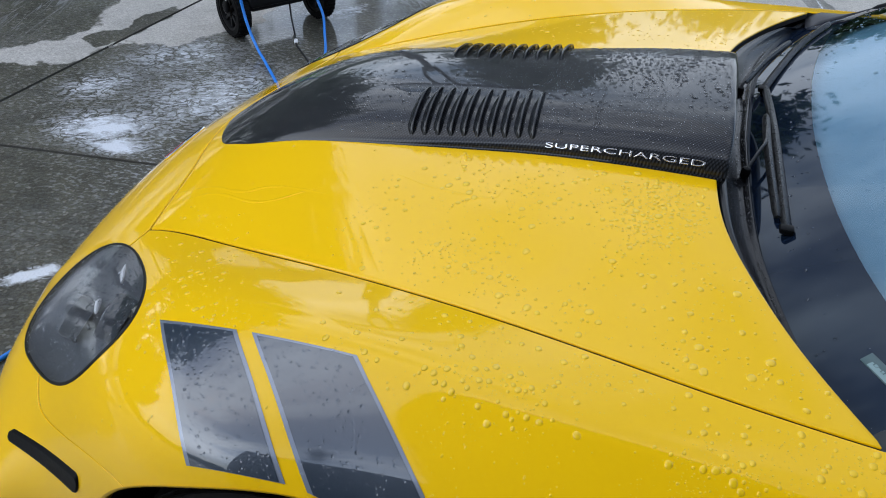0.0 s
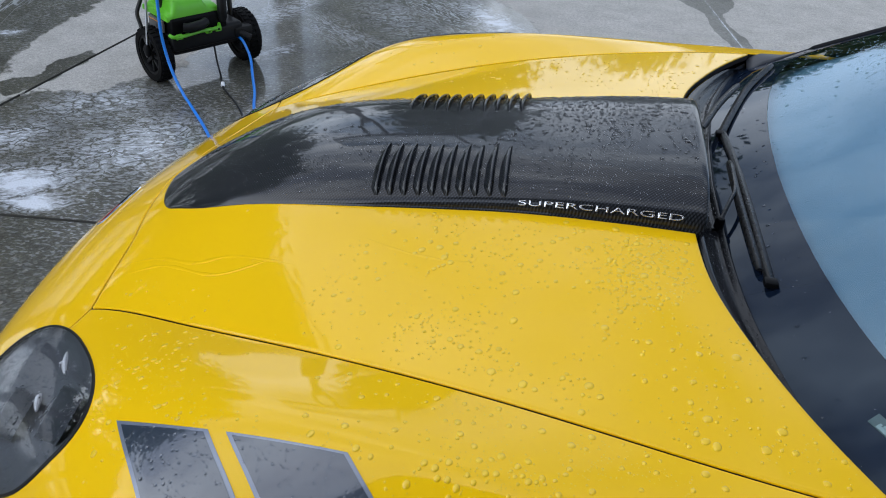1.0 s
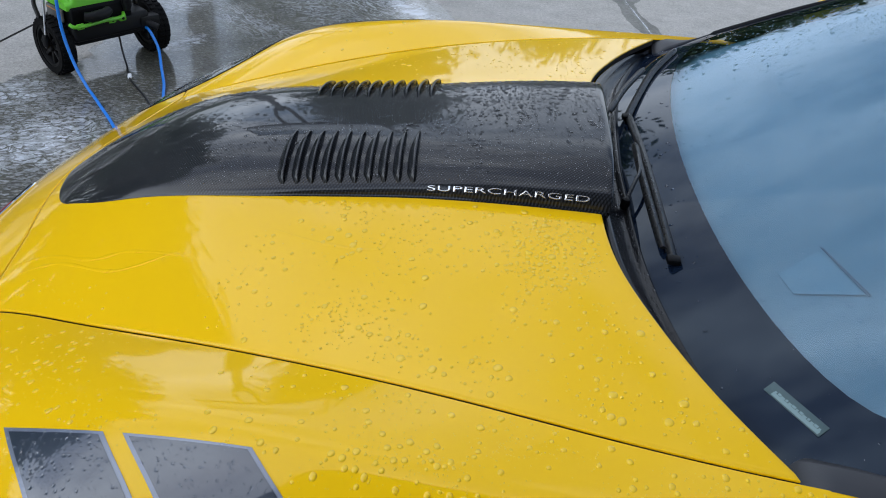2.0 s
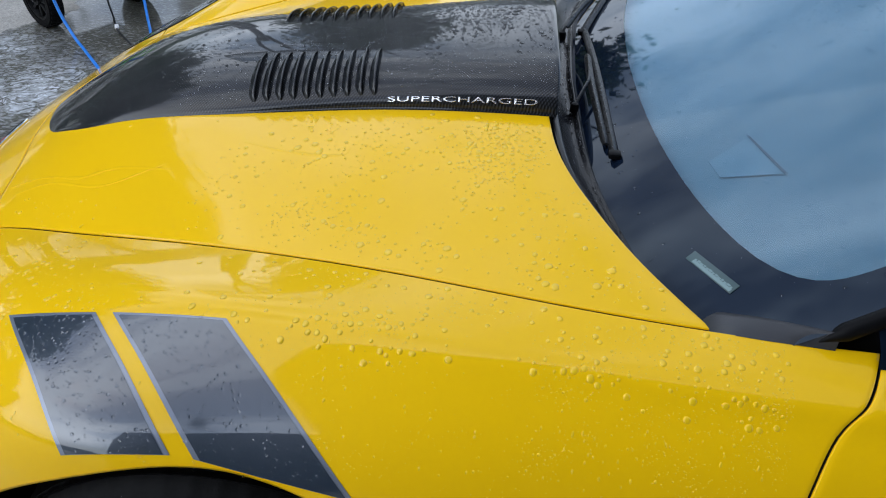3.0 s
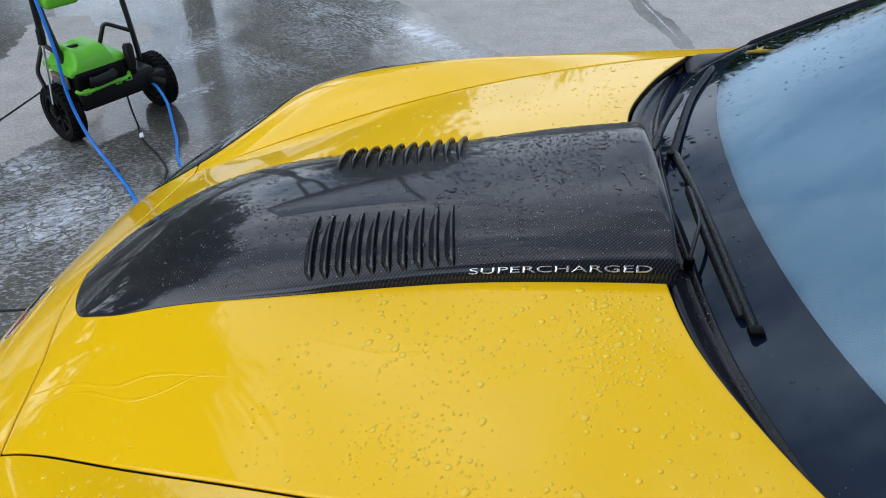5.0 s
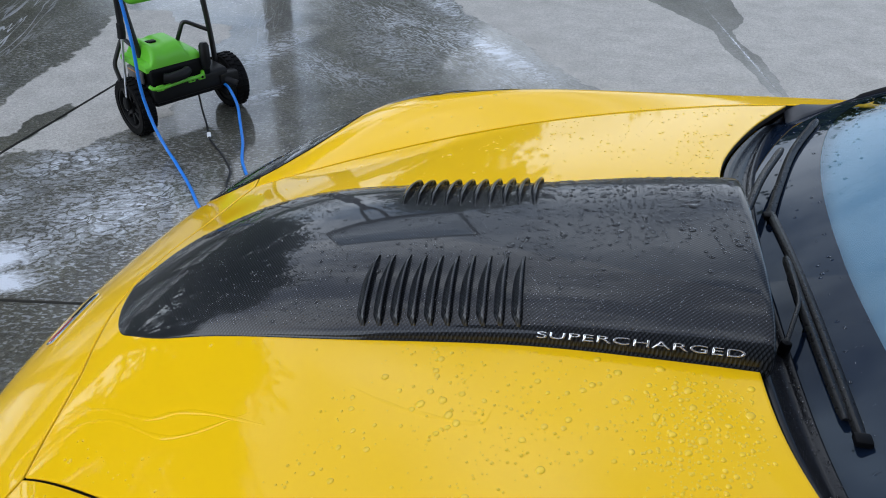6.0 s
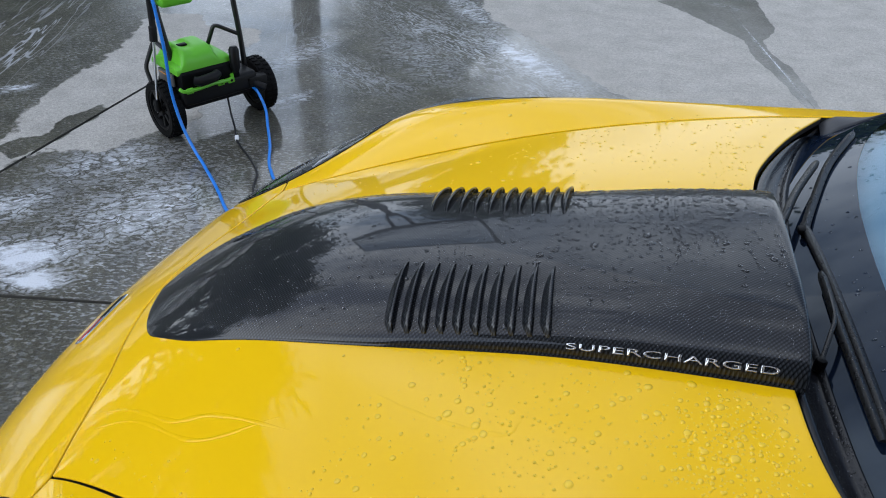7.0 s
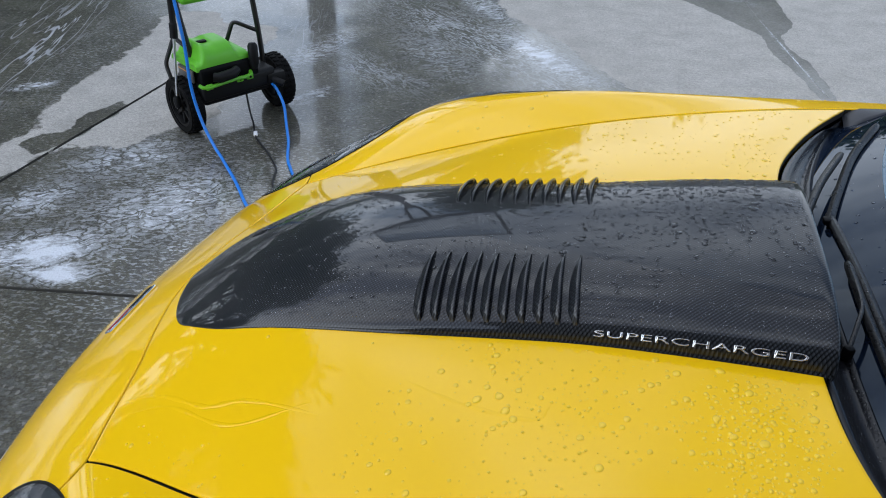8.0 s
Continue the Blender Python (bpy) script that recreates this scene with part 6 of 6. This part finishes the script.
def beads(name, place, normal, size, stretch, label, material=WATER, low=1.0, shape=FULL_DROP):
    """One sheet of beads: places, normals, radii; stretch draws each one out downhill."""
    cell, keep = {}, []
    for i in np.argsort(-size):
        q = place[i]
        c = tuple((q / 0.02).astype(int))
        near = [j for a in (-1, 0, 1) for b in (-1, 0, 1) for d in (-1, 0, 1) for j in cell.get((c[0] + a, c[1] + b, c[2] + d), ())]
        if all((q[0] - place[j][0]) ** 2 + (q[1] - place[j][1]) ** 2 + (q[2] - place[j][2]) ** 2 > (1.15 * (size[i] + size[j])) ** 2 for j in near):
            cell.setdefault(c, []).append(i)
            keep.append(i)
    place, normal, size, stretch = place[keep], normal[keep], size[keep], stretch[keep]
    n = len(place)
    drop, quad, tri = shape
    sides = len(tri)
    down = np.array([0, 0, -1.0]) - normal * (-normal[:, 2:3])
    down /= np.linalg.norm(down, axis=1, keepdims=True) + 1e-6
    side = np.cross(normal, down)
    rng = np.random.default_rng(n)
    wob = 1 + 0.05 * rng.standard_normal((n, 1)) * np.cos(np.arange(sides)[None] * 4 * np.pi / sides + rng.uniform(0, 6, (n, 1)))
    wob = wob * (1 + 0.03 * rng.standard_normal((n, sides)))
    wob = np.concatenate([np.tile(wob, (1, len(drop) // sides)), np.ones((n, 1))], axis=1)
    lx = drop[None, :, 0] * wob * size[:, None] * stretch[:, None]
    ly = drop[None, :, 1] * wob * size[:, None]
    flat = np.clip(1.05 - size / 0.013, 0.5, 1.0)
    lz = (drop[None, :, 2] * flat[:, None] * low - 0.02) * size[:, None]
    v = place[:, None] + down[:, None] * lx[..., None] + side[:, None] * ly[..., None] + normal[:, None] * lz[..., None]
    k = len(drop)
    quads = (np.array(quad)[None] + (np.arange(n) * k)[:, None, None]).reshape(-1, 4)
    tris = (np.array(tri)[None] + (np.arange(n) * k)[:, None, None]).reshape(-1, 3)
    ob = link_mesh(name, v.reshape(-1, 3), quads.tolist() + tris.tolist(), material)
    ob.visible_shadow = False
    return tagged(ob, label, "water drops", kind="stuff")


def scatter(rng, count, density, sampler):
    """Random (a, b) pairs kept by a density function with clumps and bare patches."""
    out = []
    while sum(map(len, out)) < count:
        a, b = sampler(rng, 4000)
        p = density(a, b)
        ok = rng.random(4000) < p
        out.append(np.stack([a[ok], b[ok]], 1))
    return np.concatenate(out)[:count]


def clumps(a, b, f, seed):
    return np.array([noise.noise((x * f, y * f, seed)) for x, y in zip(a, b)])


rng = np.random.default_rng(4)


def radii(n, small, large, power):
    return small + (large - small) * rng.random(n) ** power


def on_skin(u, v):
    return skin(u, v), skin_normal(u, v)


# bonnet: thick at the back, thin where the water still sheets off
def bonnet_density(u, v):
    p = skin(u, v)
    back = np.clip((p[..., 0] + 0.22) / 0.5, 0, 1)
    c = clumps(p[..., 0], p[..., 1], 9.0, 1.5)
    clear = (p[..., 0] < REAR_X(np.abs(p[..., 1])) - 0.012) & ((np.abs(p[..., 1]) > BL_EDGE(p[..., 0]) + 0.012))
    return np.clip(0.06 + 0.7 * back + 0.9 * c * (0.4 + back), 0, 1) * clear * np.where(v < 0, 1.0, 0.3)


uv = scatter(rng, 540, bonnet_density, lambda r, n: (r.uniform(4.3, 10.0, n), r.uniform(-1.95, 1.95, n)))
p, n = on_skin(uv[:, 0], uv[:, 1])
beads("water_drops", p, n, radii(len(p), 0.0011, 0.0062, 3.4), np.ones(len(p)) * 1.05, "clear water beads standing on the yellow bonnet", BEAD, 0.68)
fine = scatter(rng, 1080, lambda u, v: np.clip(bonnet_density(u, v) * 1.2 * (clumps(u, v, 2.2, 9.0) + 0.25), 0, 1), lambda r, n: (r.uniform(4.3, 10.0, n), r.uniform(-1.95, 1.95, n)))
p, n = on_skin(fine[:, 0], fine[:, 1])
beads("water_drops", p, n, radii(len(p), 0.0008, 0.0024, 2.0), np.ones(len(p)), "fine water beads in clusters on the yellow bonnet", BEAD)

# thin winding runs of water down the front of the bonnet
bm = bmesh.new()
for line, wide in ((((4.12, -1.42), (4.5, -1.40), (4.89, -1.47), (5.22, -1.40), (5.81, -1.41)), 0.0040), (((4.22, -1.56), (4.59, -1.49), (5.14, -1.57), (5.69, -1.35)), 0.0034),
                   (((6.31, -1.11), (6.73, -1.18), (7.21, -1.19), (7.32, -1.10)), 0.0036)):
    uv = np.array([q[:2] for q in smooth_line([(a, b, 0) for a, b in line], 12)])
    mid, nrm = skin(uv[:, 0], uv[:, 1]), skin_normal(uv[:, 0], uv[:, 1])
    along = np.gradient(mid, axis=0)
    across = np.cross(nrm, along)
    across /= np.linalg.norm(across, axis=1, keepdims=True)
    taper = np.sin(np.pi * np.linspace(0.04, 0.96, len(uv)))[:, None] ** 0.5 * (1 + 0.25 * np.sin(np.arange(len(uv)) * 0.9))[:, None] * wide
    rings = [[bm.verts.new(q) for q in mid + across * (a * taper) + nrm * (h * taper)] for a, h in ((-1, -0.02), (-0.6, 0.10), (0, 0.14), (0.6, 0.10), (1, -0.02))]
    for p, q in zip(rings, rings[1:]):
        for k in range(len(p) - 1):
            bm.faces.new((p[k], p[k + 1], q[k + 1], q[k]))
trickle = part("water_runs", bm, PAINT, None, sharp=80)
trickle.visible_shadow = False
tagged(trickle, "thin winding runs of water on the yellow bonnet", "water", kind="stuff")

# a close patch of small beads by the rear corner beside the blister
xy = scatter(rng, 420, lambda x, y: np.clip(1.3 - ((x - 0.345) / 0.07) ** 2 - ((y + 0.335) / 0.085) ** 2, 0, 1) * (x < REAR_X(np.abs(y)) - 0.012), lambda r, n: (r.uniform(0.25, 0.46, n), r.uniform(-0.46, -0.235, n)))
u, v, p = skin_at(xy[:, 0], xy[:, 1])
beads("water_drops", p, skin_normal(u, v), radii(len(p), 0.0010, 0.0036, 2.5), np.ones(len(p)), "close patch of small water beads on the yellow bonnet", BEAD, 0.75)


def fender_density(u, v):
    p = skin(u, v)
    c = clumps(p[..., 0], p[..., 1] * 1.5 + p[..., 2], 8.0, 4.5)
    top = np.where(np.abs(v) < 4.0, 0.40, 0.30 + 0.35 * np.clip((p[..., 0] - 0.3) / 0.3, 0, 1))
    ok = (lamp_hole(u, v) > 0.08) & (arch_hole(u, v) > 0.02)
    return np.clip(top + 0.9 * c * top * 2, 0, 1) * ok


for s in (-1, 1):
    uv = scatter(rng, 1900 if s < 0 else 170, fender_density, lambda r, n: (r.uniform(4.2, 10.4, n), s * r.uniform(2.08, 5.0, n)))
    p, n = on_skin(uv[:, 0], uv[:, 1])
    steep = np.abs(uv[:, 1]) > 4.1
    on_vinyl = np.zeros(len(uv), bool)
    for edges in STRIPES:
        b = np.clip((np.abs(uv[:, 1]) - 3.58) / (edges[3] - 3.58), 0, 1)
        t = np.linspace(0, 1, 5)
        on_vinyl |= (np.abs(uv[:, 1]) > 3.54) & (uv[:, 0] > np.interp(b, t, edges[0]) - 0.03) & (uv[:, 0] < np.interp(b, t, edges[1]) + 0.03)
    size = radii(len(p), 0.0008, 0.0056, 4.4) * np.where(steep, 0.30, 0.92)
    long = 1.05 + steep * rng.random(len(p)) * 1.3
    ok = ~on_vinyl
    beads("water_drops", p[ok], n[ok], size[ok], long[ok], "clear water beads on the yellow fender", BEAD, 0.7)
    uv = scatter(rng, 2200 if s < 0 else 120, lambda u, v: fender_density(u, v) * np.clip(0.4 + 1.2 * clumps(u, v, 2.6, 6.0), 0.05, 1), lambda r, n: (r.uniform(7.4, 10.4, n), s * r.uniform(2.1, 5.0, n)))
    p, n = on_skin(uv[:, 0], uv[:, 1])
    beads("water_drops", p, n, radii(len(p), 0.0004, 0.0012, 2.0), np.ones(len(p)), "fine mist of water beads on the yellow fender", BEAD, 0.8, TINY_DROP)
    uv = np.stack([rng.uniform(5.0, 7.9, 5000), s * rng.uniform(3.6, 5.05, 5000)], 1)
    hit = np.zeros(len(uv), bool)
    for edges in STRIPES:
        b = np.clip((np.abs(uv[:, 1]) - 3.58) / (edges[3] - 3.58), 0, 1)
        hit |= (uv[:, 0] > np.interp(b, t, edges[0]) + 0.05) & (uv[:, 0] < np.interp(b, t, edges[1]) - 0.05)
    uv = uv[hit][:800]
    p, n = on_skin(uv[:, 0], uv[:, 1])
    beads("water_drops", p + n * 0.0013, n, radii(len(p), 0.0006, 0.0027, 2.4), np.ones(len(p)), "fine water beads on the grey stripes")


# carbon blister: dense fine beads at the back, fewer in front
def blister_density(x, w):
    c = clumps(x, w * 0.21, 11.0, 7.5)
    back = np.clip((x + 0.10) / 0.3, 0, 1)
    return np.clip(0.22 + 0.5 * back * (0.35 + 0.65 * (w + 1) / 2) + 0.8 * c, 0, 1)


xw = scatter(rng, 3000, blister_density, lambda r, n: (r.uniform(-0.52, 0.418, n), r.uniform(-0.93, 0.93, n)))
p, n, _ = blister_frame(xw[:, 0], xw[:, 1])
beads("water_drops", p, n, radii(len(p), 0.0008, 0.0040, 7.0), np.ones(len(p)), "clear water beads standing on black carbon")

xw = scatter(rng, 900, lambda x, w: np.clip((x + 0.12) / 0.3, 0, 1) * np.clip(0.15 + 0.85 * (w + 0.35) / 0.9, 0, 1) * np.clip(0.7 + 0.9 * clumps(x, w * 0.21, 9.0, 5.5), 0, 1), lambda r, n: (r.uniform(-0.12, 0.418, n), r.uniform(-0.5, 0.93, n)))
p, n, _ = blister_frame(xw[:, 0], xw[:, 1])
beads("water_drops", p, n, radii(len(p), 0.0013, 0.0034, 2.0), np.ones(len(p)), "clear water beads crowding the back of black carbon", WATER, 0.85)

xw = scatter(rng, 21000, lambda x, w: np.clip(0.36 + 0.5 * np.clip((x + 0.05) / 0.3, 0, 1) * (w + 1) / 2 + 0.5 * np.exp(-((w + 0.80) / 0.12) ** 2) + 0.9 * clumps(x, w * 0.21, 14.0, 3.5), 0, 1), lambda r, n: (r.uniform(-0.57, 0.420, n), r.uniform(-0.95, 0.95, n)))
p, n, _ = blister_frame(xw[:, 0], xw[:, 1])
beads("water_drops", p, n, radii(len(p), 0.00055, 0.0016, 2.5), np.ones(len(p)), "fine mist of water beads on black carbon", WATER, 1.0, TINY_DROP)

xw = scatter(rng, 46, lambda x, w: np.clip((x + 0.1) / 0.4, 0, 1), lambda r, n: (r.uniform(-0.1, 0.41, n), r.uniform(-0.35, 0.9, n)))
p, n, _ = blister_frame(xw[:, 0], xw[:, 1])
beads("water_drops", p, n, radii(len(p), 0.0040, 0.0075, 2.0), np.ones(len(p)), "larger flat water beads on black carbon", WATER, 0.7)

# windscreen and cowl
xy = scatter(rng, 1500, lambda x, y: np.clip(0.25 + np.clip((y + 0.1) / 0.6, 0, 1) * 0.5 + 0.7 * clumps(x, y, 6.0, 2.5), 0, 1) * (x > BASE_X(np.abs(y)) + 0.004) * (np.abs(y) < SCREEN_W(x) - 0.02),
             lambda r, n: (r.uniform(0.5, 1.05, n), r.uniform(-0.66, 0.66, n)))
x, y = xy.T
e = 1e-3
n = np.stack([-(screen(x + e, y) - screen(x - e, y)) / (2 * e), -(screen(x, y + e) - screen(x, y - e)) / (2 * e), np.ones(len(x))], 1)
n /= np.linalg.norm(n, axis=1, keepdims=True)
beads("water_drops", np.stack([x, y, screen(x, y)], 1), n, radii(len(x), 0.0008, 0.0032, 4.0), 1 + rng.random(len(x)) * 0.3, "clear water beads on the windscreen")
xy = scatter(rng, 1800, lambda x, y: np.clip(0.35 + 1.1 * clumps(x, y, 5.0, 8.5), 0.03, 1) * (x > BASE_X(np.abs(y)) + 0.004) * (np.abs(y) < SCREEN_W(x) - 0.02),
             lambda r, n: (r.uniform(0.5, 1.05, n), r.uniform(-0.66, 0.66, n)))
x, y = xy.T
n = np.stack([-(screen(x + e, y) - screen(x - e, y)) / (2 * e), -(screen(x, y + e) - screen(x, y - e)) / (2 * e), np.ones(len(x))], 1)
n /= np.linalg.norm(n, axis=1, keepdims=True)
beads("water_drops", np.stack([x, y, screen(x, y)], 1), n, radii(len(x), 0.0007, 0.0017, 2.0), np.ones(len(x)), "fine specks of water on the windscreen", WATER, 1.0, TINY_DROP)
# wet wiper blades and arms
for line, wide, tall in WIPER_TOPS:
    t = rng.uniform(0.3, len(line) - 1.3, 170)
    k = t.astype(int)
    p = line[k] + (line[k + 1] - line[k]) * (t - k)[:, None]
    p = p + np.stack([rng.uniform(-0.22, 0.12, 170) * wide, np.zeros(170), np.full(170, tall - 0.0008)], 1)
    beads("water_drops", p, np.tile([0.0, 0.0, 1.0], (170, 1)) + 0.001, radii(170, 0.0007, 0.0018, 2.5), np.ones(170), "small water beads on the black wiper", WATER, 1.0, TINY_DROP)
# spatters on the tyre's side wall
a, r = radians(20) + rng.random(150) * radians(140), 0.345 * (0.81 + 0.17 * rng.random(150))
p = np.stack([ARCH[0] + r * np.cos(a), np.full(150, -0.8795), 0.345 + r * np.sin(a)], 1)
beads("water_drops", p, np.tile([0.0, -1.0, 0.0], (150, 1)) + 0.001, radii(150, 0.0008, 0.0022, 2.0), np.ones(150), "small water drops on the black tyre", WATER, 1.0)
# grey vinyl stripes and headlamp covers carry fine beads of their own
for s in (-1, 1):
    a, r = rng.uniform(0, 2 * np.pi, 1700), np.sqrt(rng.random(1700)) * 0.95
    u, v = lamp_uv(r, a)
    n = skin_normal(u, s * v)
    beads("water_drops", skin(u, s * v) + n * (0.001 + 0.007 * (1 - r * r))[:, None], n, radii(1700, 0.0006, 0.0026, 4.0), 1 + 0.8 * rng.random(1700), "fine water beads on the headlamp cover")
# the cowl is covered with small beads
count = 1700
i, a, j, b = rng.integers(4, len(ys) - 6, count), rng.random(count), rng.choice([2, 3, 4, 8], count), rng.random(count)
a, b = a[:, None], b[:, None]
q00, q10, q01, q11 = COWL[i, j], COWL[i + 1, j], COWL[i, j + 1], COWL[i + 1, j + 1]
p = q00 * (1 - a) * (1 - b) + q10 * a * (1 - b) + q01 * (1 - a) * b + q11 * a * b
n = np.cross(q01 - q00, q10 - q00)
n /= np.linalg.norm(n, axis=1, keepdims=True)
n *= np.sign(n[:, 2:3])
beads("water_drops", p, n, radii(count, 0.0007, 0.0026, 3.0), np.ones(count), "small water beads on the black cowl")
